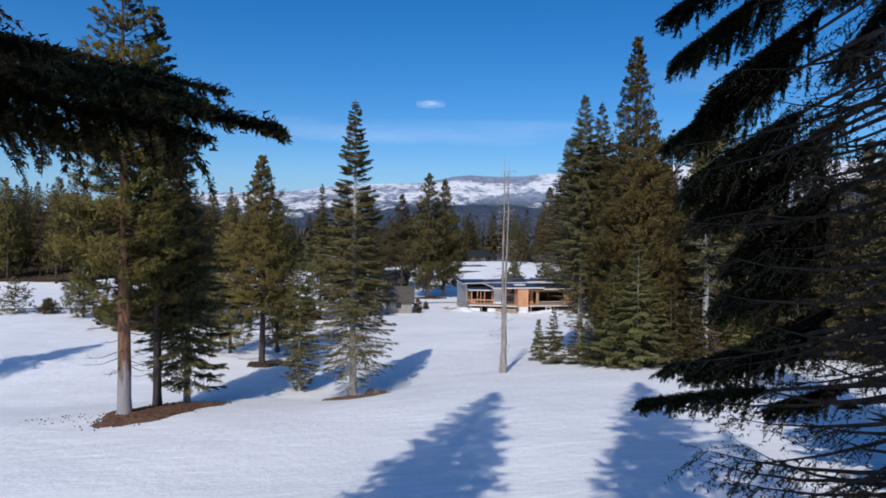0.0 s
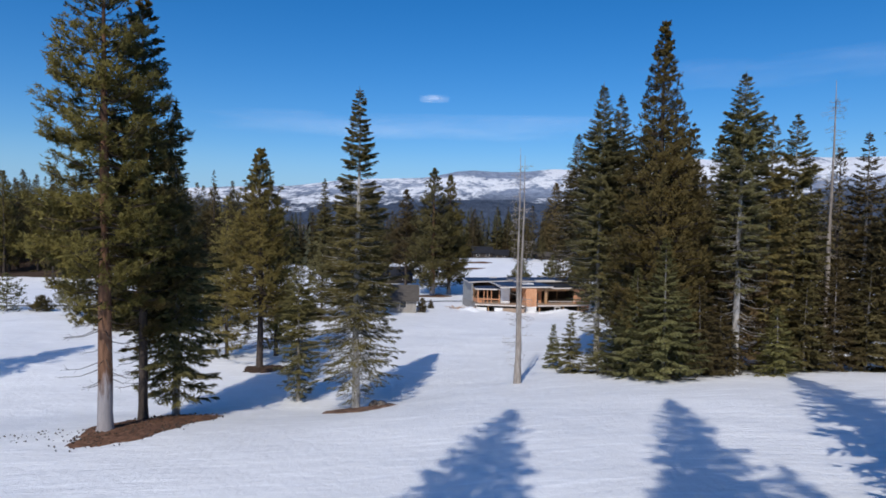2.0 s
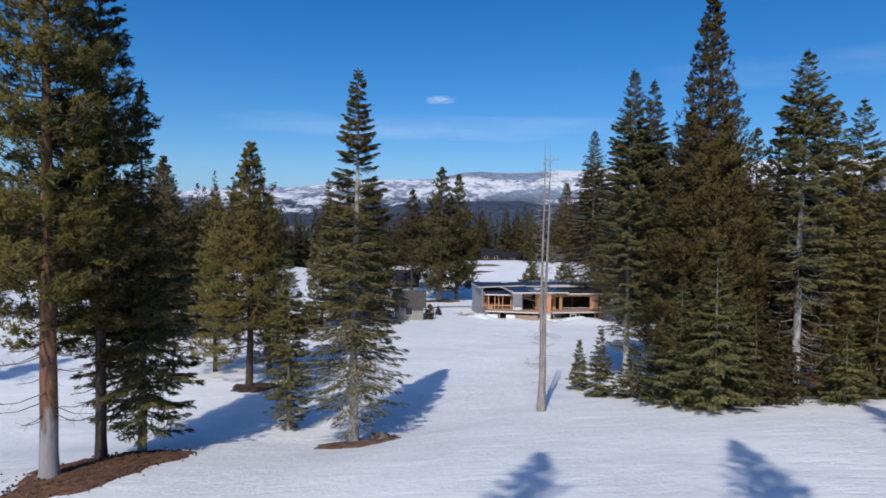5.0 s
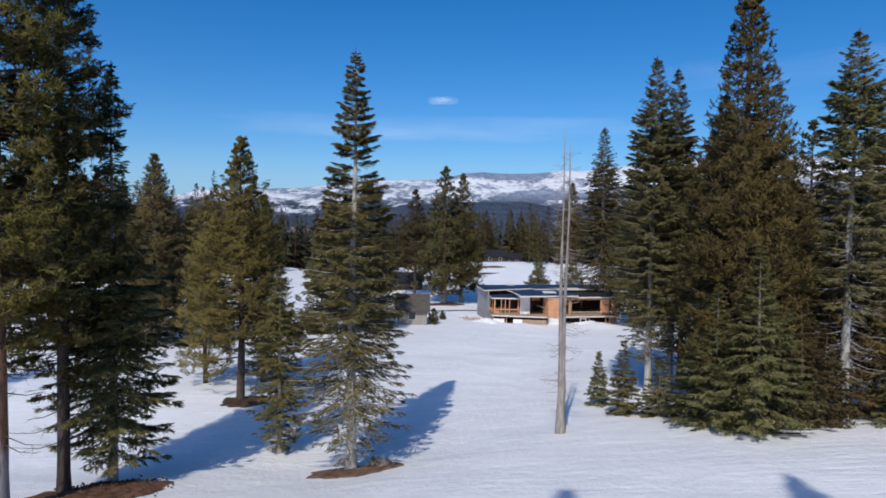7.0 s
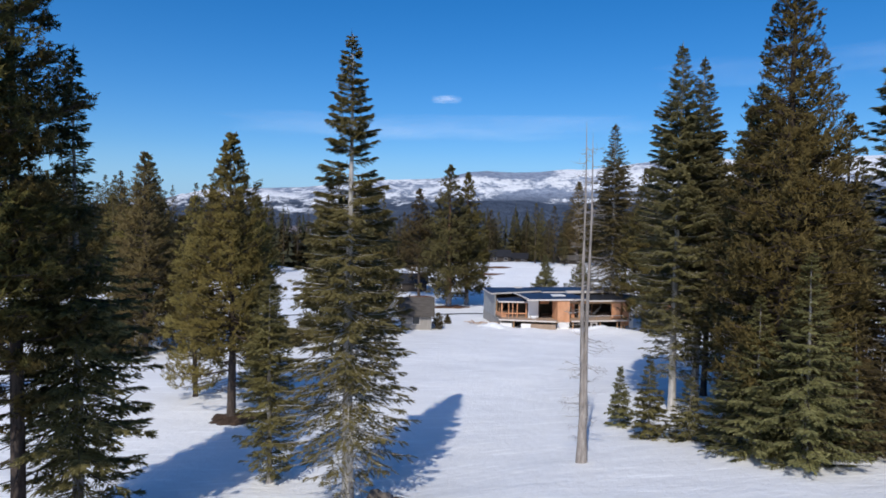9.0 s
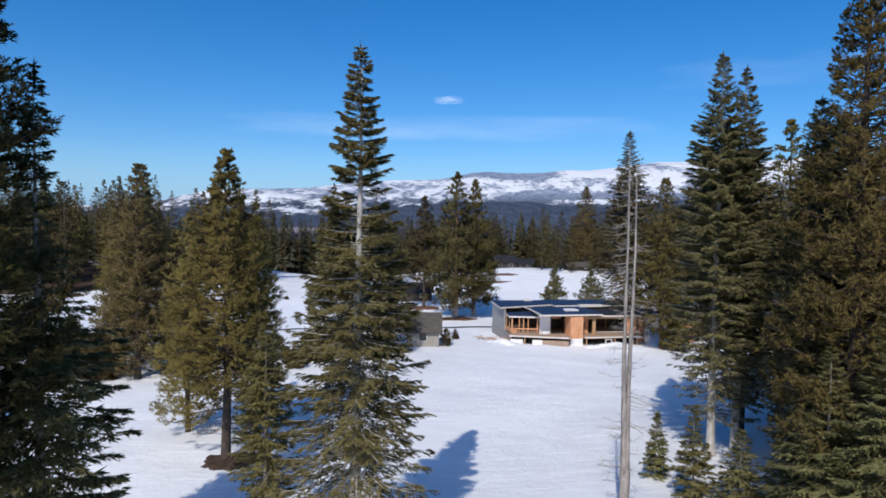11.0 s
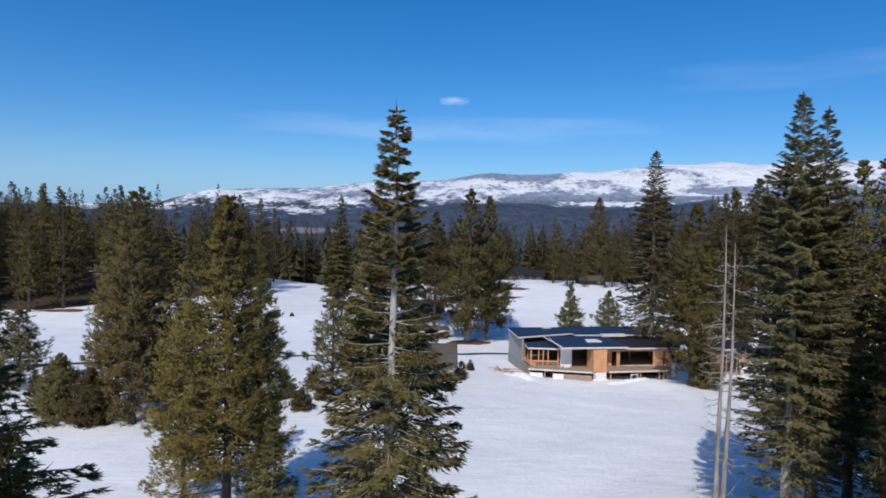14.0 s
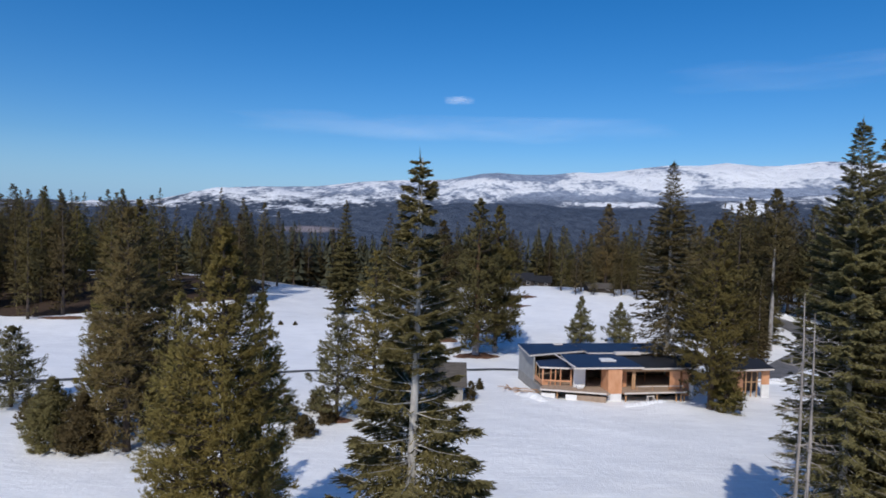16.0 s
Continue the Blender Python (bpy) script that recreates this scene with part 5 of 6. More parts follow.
def off_road(x, y):
    for (x0, y0), (x1, y1) in zip(ROAD, ROAD[1:]):
        k = min(1.0, max(0.0, ((x - x0) * (x1 - x0) + (y - y0) * (y1 - y0)) / ((x1 - x0) ** 2 + (y1 - y0) ** 2)))
        if math.hypot(x - x0 - k * (x1 - x0), y - y0 - k * (y1 - y0)) < 4.6:
            return False
    return True


def plant(x, y, scale, kind):
    if not off_road(x, y):
        return
    m = Matrix.Translation((x, y, gz(x, y) - 0.1)) @ Matrix.Rotation(WOOD.uniform(0, 6.28), 4, "Z") @ Matrix.Diagonal((scale * WOOD.uniform(0.85, 1.15), scale * WOOD.uniform(0.85, 1.15), scale, 1))
    copy_thing(KINDS[kind], m)
    planted.append((x, y))


def wood(poly, n, gap, low=0.8, high=1.1, kinds=(0, 0, 1, 2, 2, 3, 4)):
    """Scatters trees over a plan polygon, keeping a gap between them."""
    xs, ys = [p[0] for p in poly], [p[1] for p in poly]
    for _ in range(n * 30):
        if n <= 0:
            break
        x, y = WOOD.uniform(min(xs), max(xs)), WOOD.uniform(min(ys), max(ys))
        inside = False
        for (x0, y0), (x1, y1) in zip(poly, poly[1:] + poly[:1]):
            if (y0 > y) != (y1 > y) and x < (x1 - x0) * (y - y0) / (y1 - y0) + x0:
                inside = not inside
        if inside and all((x - a) ** 2 + (y - b) ** 2 > gap * gap for a, b in planted):
            plant(x, y, WOOD.uniform(low, high), WOOD.choice(kinds))
            n -= 1


wood([(-210, 160), (-104, 168), (-84, 190), (-70, 214), (-76, 262), (-220, 240)], 128, 4.1, 0.96, 1.19, (0, 2, 2, 2, 4, 3, 2))
wood([(-2, 250), (6, 268), (34, 274), (60, 250), (62, 292), (-30, 292), (-28, 262)], 44, 4.2, 0.75, 1.0, (0, 2, 4, 3))
wood([(-104, 282), (-30, 282), (-34, 325), (-125, 330)], 34, 4.6, 0.8, 1.05, (0, 2, 4, 3, 2))
for x, y in ((62, 201), (66, 207), (71, 211), (77, 214), (83, 219), (90, 224), (97, 226), (74, 220), (68, 216), (54, 171), (58, 179), (62, 188), (50, 166)):
    plant(x, y, WOOD.uniform(1.1, 1.32), WOOD.choice((0, 2, 2, 4)))
conifer(-39.5, 200.0, 30.5, 5.4, "tall dark fir alone behind the snowfield", "fir", FIR_DARK_SHADED, BARK_DARK, 0.4, 0.05, 107, rods=False, tiers=44, per=10, spray=1.1, blade=(0.7, 0.22), dens=0.55, comb=0, prof=((0.05, 4.6), (0.3, 4.6), (0.6, 3.0), (0.85, 1.3), (1.0, 0.2)), group="trees of the woods")
plant(-30.5, 222.0, 1.14, 0)
plant(-25.0, 205.0, 1.0, 2)
wood([(42, 138), (46, 150), (52, 172), (62, 205), (150, 195), (150, 290), (58, 262), (44, 190)], 40, 5.0, 0.85, 1.15, (0, 2, 2, 4, 5))
wood([(26, 64), (32, 64), (62, 68), (100, 90), (100, 140), (64, 132), (48, 110), (32, 88)], 44, 4.0, 0.74, 0.96, (0, 2, 2, 4, 5))
wood([(34, 53), (60, 48), (80, 58), (62, 64)], 18, 3.4, 0.68, 0.9, (0, 1, 2, 3))
wood([(-26, -34), (30, -34), (30, -16), (-26, -16)], 6, 5.0, 0.95, 1.1, (0, 2, 4))
for x, y in ((70, 198), (76, 200), (82, 204), (88, 207), (66, 193), (73, 206), (80, 212), (58, 186), (94, 210)):
    plant(x, y, WOOD.uniform(1.1, 1.3), WOOD.choice((0, 2, 2, 4)))
for x, y, k in ((27.0, 229.0, 0.62), (32.5, 229.0, 0.4), (38.5, 227.5, 0.45), (41.5, 231.0, 0.8), (30.0, 237.0, 0.8), (45.0, 226.0, 0.7), (24.0, 240.0, 0.85), (48.0, 238.0, 0.95), (82.0, 199.0, 1.2), (84.5, 192.0, 1.25), (86.0, 184.0, 1.2), (81.0, 208.0, 1.25)):
    plant(x, y, k, 2)


def wood_floor(poly, label, seed):
    """Litter under the trees of a wood, their shade put into its colour, with a ragged edge."""
    rng = np.random.default_rng(seed)
    pts = []
    for (x0, y0), (x1, y1) in zip(poly, poly[1:] + poly[:1]):
        k = max(2, int(math.hypot(x1 - x0, y1 - y0) / 3))
        pts += [(x0 + (x1 - x0) * i / k + rng.normal() * 0.8, y0 + (y1 - y0) * i / k + rng.normal() * 0.8) for i in range(k)]
    cx, cy = sum(p[0] for p in pts) / len(pts), sum(p[1] for p in pts) / len(pts)
    bm = bmesh.new()
    rings = []
    for f in (1.0, 0.985, 0.95, 0.85, 0.7, 0.5, 0.25):
        ring = []
        for x, y in pts:
            px, py = cx + (x - cx) * f, cy + (y - cy) * f
            ring.append(bm.verts.new((px, py, gz(px, py) + (0.10 + abs(rng.normal()) * 0.05 if f < 1 else -0.15))))
        rings.append(ring)
    n = len(pts)
    for a, b in zip(rings, rings[1:]):
        for k in range(n):
            bm.faces.new((a[k], a[(k + 1) % n], b[(k + 1) % n], b[k])).smooth = True
    bm.faces.new(rings[-1])
    bmesh.ops.recalc_face_normals(bm, faces=bm.faces)
    me = bpy.data.meshes.new("wood_floor")
    bm.to_mesh(me)
    bm.free()
    me.materials.append(SHADED_LITTER)
    tagged(new("wood_floor", me), label, "forest floor", kind="structure")


wood_floor([(-205, 163), (-104, 170.5), (-86, 191), (-72, 214), (-78, 258), (-150, 250), (-205, 238)], "needle litter on the floor of a wood, tree shade in its colour", 21)
wood_floor([(-2, 252), (6, 269), (34, 275), (58, 254), (60, 288), (20, 290), (-26, 290), (-24, 266)], "needle litter under a far belt of trees, shade in its colour", 22)


def far_woods():
    """The woods beyond, as one mass of small spiky crowns."""
    rng = np.random.default_rng(9)
    out = []
    n = 1900
    y = 285 + 620 * rng.random(n) ** 1.8
    x = (rng.random(n) * 2 - 1) * (190 + (y - 285) * 0.95)
    z = ground(x, y)
    H, R = rng.uniform(15, 26, n), rng.uniform(3.0, 4.6, n)
    for k in range(9):
        u = 0.10 + 0.84 * k / 8
        lift = rng.normal(size=n * 7) * 0.035
        m = 7
        i = np.repeat(np.arange(n), m)
        a = rng.random(n * m) * 6.283
        rad = R[i] * (1 - u) ** 0.8 * rng.uniform(0.7, 1.2, n * m) + 0.2
        c = np.stack([x[i], y[i], z[i] + (u + 0.09 + lift) * H[i]], 1)
        h = np.stack([np.cos(a), np.sin(a), np.zeros(n * m)], 1)
        s = np.stack([-h[:, 1], h[:, 0], np.zeros(n * m)], 1)
        tip = c + h * rad[:, None] - np.stack([np.zeros(n * m), np.zeros(n * m), 0.11 * H[i]], 1)
        out.append(np.stack([c, tip - s * rad[:, None] * 0.34, tip + s * rad[:, None] * 0.34], 1))
    i = np.arange(n)
    top = np.stack([x, y, z + H], 1)
    for a in (0, 2.1, 4.2):
        h0 = np.array([math.cos(a), math.sin(a), 0]) * 0.5
        h1 = np.array([math.cos(a + 2.1), math.sin(a + 2.1), 0]) * 0.5
        low = top - np.array([0, 0, 5.0])
        out.append(np.stack([top, low + h0, low + h1], 1))
    allt = np.concatenate(out)
    heart = np.concatenate([np.stack([x[i_], y[i_], np.zeros(len(i_))], 1) for i_ in [np.repeat(np.arange(n), 7)] * 9 + [np.arange(n)] * 3])
    heart[:, 2] = allt.mean(axis=1)[:, 2] - 0.5
    ob = new("far_woods", tri_mesh("far_woods", allt, heart))
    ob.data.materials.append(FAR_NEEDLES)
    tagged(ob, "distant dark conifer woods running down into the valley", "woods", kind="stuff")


far_woods()


# ---- dead trees ----
def snag(x, y, H, label, twin=False, r=0.28, seed=1, boughs=70, reach=1.8, low=0.12):
    rng = np.random.default_rng(seed)
    t = root("dead_tree", (x, y, gz(x, y)), label, "dead tree", "dead trees")
    stems = [(-0.15, 1.0), (0.17, 0.965)] if twin else [(0.0, 1.0)]
    us = [-0.03, 0.0, 0.05, 0.15, 0.3, 0.45, 0.6, 0.75, 0.9, 1.0]

    def off(dx, u):
        return dx * (0.45 + 0.75 * u) if twin else 0.0

    if twin:
        part("bole", tube("bole", [(0.0, 0.0, u * H) for u in (-0.03, 0.0, 0.03, 0.08, 0.13, 0.17)], [r * f for f in (1.2, 1.05, 0.92, 0.8, 0.62, 0.25)], 10, 0.07, seed), DEADWOOD, t)
    for k, (dx, hh) in enumerate(stems):
        pts = [(off(dx, u) + 0.04 * math.sin(9 * u + k), 0.05 * math.sin(7 * u), u * H * hh) for u in us]
        part("stem", tube("stem", pts, [r * (1.15 if u < 0.02 else 0.04 if u > 0.95 else 1 - 0.92 * u) * (0.62 if twin else 1) for u in us], 9, 0.06, seed + k), DEADWOOD, t)
    n = boughs
    u = low + (0.98 - low) * rng.random(n) ** 0.9
    a = rng.random(n) * 6.283
    l = reach * (0.35 + 0.65 * rng.random(n)) * (1.1 - 0.8 * u)
    dx = np.where(rng.random(n) < 0.5, stems[0][0], stems[-1][0]) * (0.45 + 0.75 * u) if twin else np.zeros(n)
    p = np.stack([dx, np.zeros(n), u * H * 0.96], 1)
    h = np.stack([np.cos(a), np.sin(a), np.zeros(n)], 1)
    q = p + h * (l * 0.5)[:, None] + np.stack([0 * l, 0 * l, -0.12 * l], 1)
    e = p + h * l[:, None] + np.stack([0 * l, 0 * l, -0.10 * l + rng.normal(size=n) * 0.1], 1)
    tris = [sticks(p, q, np.full(n, 0.020), np.full(n, 0.013)), sticks(q, e, np.full(n, 0.013), np.full(n, 0.005))]
    i = np.repeat(np.arange(n), 5)
    s = rng.random(len(i))[:, None]
    b = q[i] + (e[i] - q[i]) * s
    d = unit(h[i] + rng.normal(size=b.shape) * 0.7)
    tris.append(sticks(b, b + d * 0.35, np.full(len(i), 0.008), np.full(len(i), 0.003)))
    tagged(part("branchwork", tri_mesh("branchwork", np.concatenate(tris)), DEADWOOD, t, "thin broken dead boughs"), kind="stuff")
    return t


snag(5.2, 52.6, 18.2, "dead forked tree with two bare bleached stems", True, 0.30, 3, 130, 1.7, 0.08)
snag(32.7, 59.3, 25.0, "tall bare dead tree above the wood", False, 0.30, 4, 110, 2.6, 0.35)


# ---- needle litter, stones, cones ----
def bed(x, y, rx, ry, turn, label, seed, name="needle_litter", mat=None):
    """A low mound of litter, uneven at its rim, lying on the snow."""
    rng = np.random.default_rng(seed)
    ph = rng.random(4) * 6.283
    bm = bmesh.new()
    rings, n = 9, 72
    vs = []
    for i in range(rings + 1):
        ring = []
        for k in range(n):
            a = 2 * math.pi * k / n
            e = 1 + 0.09 * math.sin(3 * a + ph[0]) + 0.07 * math.sin(5 * a + ph[1]) + 0.05 * math.sin(11 * a + ph[2]) + rng.normal() * 0.035
            f = i / rings
            lx, ly = rx * e * f * math.cos(a), ry * e * f * math.sin(a)
            wx = x + lx * math.cos(turn) - ly * math.sin(turn)
            wy = y + lx * math.sin(turn) + ly * math.cos(turn)
            up = (0.16 * (1 - f ** 2.2) + 0.040 + rng.normal() * 0.035) if i < rings else -0.10
            ring.append(bm.verts.new((wx - x, wy - y, gz(wx, wy) + up - gz(x, y))))
            if i == 0:
                break
        vs.append(ring)
    for k in range(n):
        bm.faces.new((vs[0][0], vs[1][k], vs[1][(k + 1) % n]))
    for a, b in zip(vs[1:], vs[2:]):
        for k in range(n):
            bm.faces.new((a[k], b[k], b[(k + 1) % n], a[(k + 1) % n]))
    for f in bm.faces:
        f.smooth = True
    bmesh.ops.recalc_face_normals(bm, faces=bm.faces)
    me = bpy.data.meshes.new(name)
    bm.to_mesh(me)
    bm.free()
    me.materials.append(mat or MULCH)
    ob = new(name, me)
    ob.location = (x, y, gz(x, y))
    tagged(ob, label, "needle litter", "needle litter beds", "structure")
    return ob


bed(-18.9, 43.0, 5.6, 3.0, radians(74), "red-brown needle litter bared round three trunks", 1)
bed(-6.7, 49.3, 2.75, 1.45, 0.12, "brown needle litter bared round a fir", 2, mat=SUNLIT_LITTER)
bed(-18.7, 67.3, 2.4, 1.7, 0.1, "dark needle litter bared round a pine", 3, mat=SHADED_LITTER)
bed(-98, 171, 5.0, 2.0, 0.2, "brown bare ground at the edge of the wood", 5)
bed(-4.0, 151.0, 4.5, 3.0, 0.2, "red-brown litter round a big trunk", 6)
bed(-11.5, 164.5, 4.0, 2.4, 0.2, "brown litter round a trunk", 7)
bed(-20.9, 105.4, 2.0, 1.5, 0.0, "brown litter round a small pine", 8)
bed(9.0, 222.0, 6.0, 2.4, 0.1, "bare brown patch in the snow", 9)
bed(5.0, 207.0, 6.5, 2.0, 0.15, "bare brown patch in the snow", 10)
bed(-70, 150, 5.5, 1.8, 0.25, "bare brown patch in the snow", 11)


def stone(x, y, r, seed, mat, label, name="rock"):
    rng = random.Random(seed)
    bm = bmesh.new()
    bmesh.ops.create_icosphere(bm, subdivisions=3, radius=1.0)
    for v in bm.verts:
        k = 1 + 0.22 * noise.noise(v.co * 1.7 + Vector((seed, 0, 0))) + 0.10 * noise.noise(v.co * 4 + Vector((0, seed, 0)))
        v.co = Vector((v.co.x * r * k * 1.3, v.co.y * r * k, v.co.z * r * k * 0.75))
    for f in bm.faces:
        f.smooth = True
    me = bpy.data.meshes.new(name)
    bm.to_mesh(me)
    bm.free()
    me.materials.append(mat)
    ob = new(name, me)
    ob.matrix_world = pose(x, y, gz(x, y) + r * 0.42, 0, 0, rng.uniform(0, 360))
    return tagged(ob, label, "rock")


stone(-5.0, 49.9, 0.38, 4, ROCK, "brown boulder at the edge of the litter")
stone(-5.6, 50.8, 0.42, 6, ROCK, "small dark stone beside a boulder")


def cones(name, label, n, spots, size, seed, mat):
    """Fallen cones and crumbs of bark, strewn over round patches (x, y, rx, ry, turn, share)."""
    rng = np.random.default_rng(seed)
    out = []
    for _ in range(n):
        pick, k = rng.random(), 0
        while k < len(spots) - 1 and pick > spots[k][5]:
            pick -= spots[k][5]
            k += 1
        cx, cy, rx, ry, turn, _share = spots[k]
        a, r = rng.random() * 6.283, rng.random() ** 0.55
        lx, ly = rx * r * math.cos(a), ry * r * math.sin(a)
        x, y = cx + lx * math.cos(turn) - ly * math.sin(turn), cy + lx * math.sin(turn) + ly * math.cos(turn)
        s = rng.uniform(*size)
        lift = 0.0 if k < len(spots) - 1 else 0.12 * (1 - r * r) + 0.04
        c = np.array([x, y, gz(x, y) + s * 0.4 + lift])
        v = [c + np.array(o) * s * rng.uniform(0.7, 1.2) for o in ((1.3, 0, 0), (-1.3, 0, 0), (0, 1, 0), (0, -1, 0), (0, 0, 1), (0, 0, -1))]
        for i, j, q in ((0, 2, 4), (2, 1, 4), (1, 3, 4), (3, 0, 4), (2, 0, 5), (1, 2, 5), (3, 1, 5), (0, 3, 5)):
            out.append((v[i], v[j], v[q]))
    ob = new(name, tri_mesh(name, np.array(out)))
    ob.data.materials.append(mat)
    tagged(ob, label, "cones", kind="stuff")


cones("fallen_cones", "fallen brown cones and bark crumbs on snow", 150, ((-24.6, 41.0, 2.6, 2.0, 0.0, 0.30), (-18.9, 43.0, 6.4, 3.7, radians(74), 0.70)), (0.03, 0.075), 3, BARK_DARK)
cones("litter_crumbs", "dark bark crumbs and cones on needle litter", 420, ((-18.9, 43.0, 5.4, 2.8, radians(74), 1.0),), (0.03, 0.09), 6, SHADED_LITTER)


# ---- path and road ----
def strip(name, pts, width, mat, label, category, lift=0.06):
    bm = bmesh.new()
    fine = []
    for (x0, y0), (x1, y1) in zip(pts, pts[1:]):
        k = max(1, int(math.hypot(x1 - x0, y1 - y0) / 2))
        fine += [(x0 + (x1 - x0) * i / k, y0 + (y1 - y0) * i / k) for i in range(k)]
    fine.append(pts[-1])
    rows = []
    for i, (x, y) in enumerate(fine):
        d = Vector(fine[min(i + 1, len(fine) - 1)]) - Vector(fine[max(i - 1, 0)])
        d.normalize()
        row = []
        for s in np.linspace(-0.5, 0.5, 5):
            px, py = x - d.y * width * s, y + d.x * width * s
            row.append(bm.verts.new((px, py, gz(px, py) + lift)))
        rows.append(row)
    for a, b in zip(rows, rows[1:]):
        for k in range(4):
            bm.faces.new((a[k], a[k + 1], b[k + 1], b[k]))
    bmesh.ops.recalc_face_normals(bm, faces=bm.faces)
    me = bpy.data.meshes.new(name)
    bm.to_mesh(me)
    bm.free()
    me.materials.append(mat)
    ob = new(name, me)
    return tagged(ob, label, category, kind="structure")


strip("path", [(-120, 104), (-90, 110), (-64, 118), (-45, 126), (-31, 131.2), (-16, 136), (-2.3, 138.6), (3, 139)], 1.7, ASPHALT, "narrow cleared asphalt path through the snow", "path")
strip("road", ROAD, 6.0, ASPHALT_PALE, "cleared grey asphalt road between snow banks", "road", 0.10)


def snow_bank(pts, width, height, label, seed):
    """A ridge of ploughed snow along the road's edge, lumpy along its crest."""
    rng = np.random.default_rng(seed)
    rows, n = [], 60
    bm = bmesh.new()
    ts = np.linspace(0, 1, len(pts))
    for t in np.linspace(0, 1, n):
        x, y = np.interp(t, ts, [p[0] for p in pts]), np.interp(t, ts, [p[1] for p in pts])
        x2, y2 = np.interp(min(1.0, t + 0.02), ts, [p[0] for p in pts]), np.interp(min(1.0, t + 0.02), ts, [p[1] for p in pts])
        d = Vector((x2 - x, y2 - y, 0)) if t < 0.99 else d
        d.normalize()
        top = height * (0.75 + 0.3 * rng.random()) * min(1.0, 8 * t, 8 * (1 - t))
        row = []
        for f, k in ((-0.5, -0.15), (-0.3, 0.5), (-0.1, 0.95), (0.1, 1.0), (0.3, 0.55), (0.5, -0.15)):
            px, py = x - d.y * width * f, y + d.x * width * f
            row.append(bm.verts.new((px, py, gz(px, py) + top * k + rng.normal() * 0.06 * (k > 0) - 0.05)))
        rows.append(row)
    for a, b in zip(rows, rows[1:]):
        for k in range(5):
            bm.faces.new((a[k], a[k + 1], b[k + 1], b[k])).smooth = True
    bmesh.ops.recalc_face_normals(bm, faces=bm.faces)
    me = bpy.data.meshes.new("snow_bank")
    bm.to_mesh(me)
    bm.free()
    me.materials.append(SNOW)
    tagged(new("snow_bank", me), label, "snow bank", kind="structure")


snow_bank([(76.5, 206), (79.6, 197), (79.5, 187), (77.5, 176)], 2.8, 1.3, "ploughed snow bank along the far side of a road", 4)
snow_bank([(38, 135.5), (46.5, 138.2), (53, 144.6)], 2.2, 0.7, "low ploughed snow bank beside a road", 5)


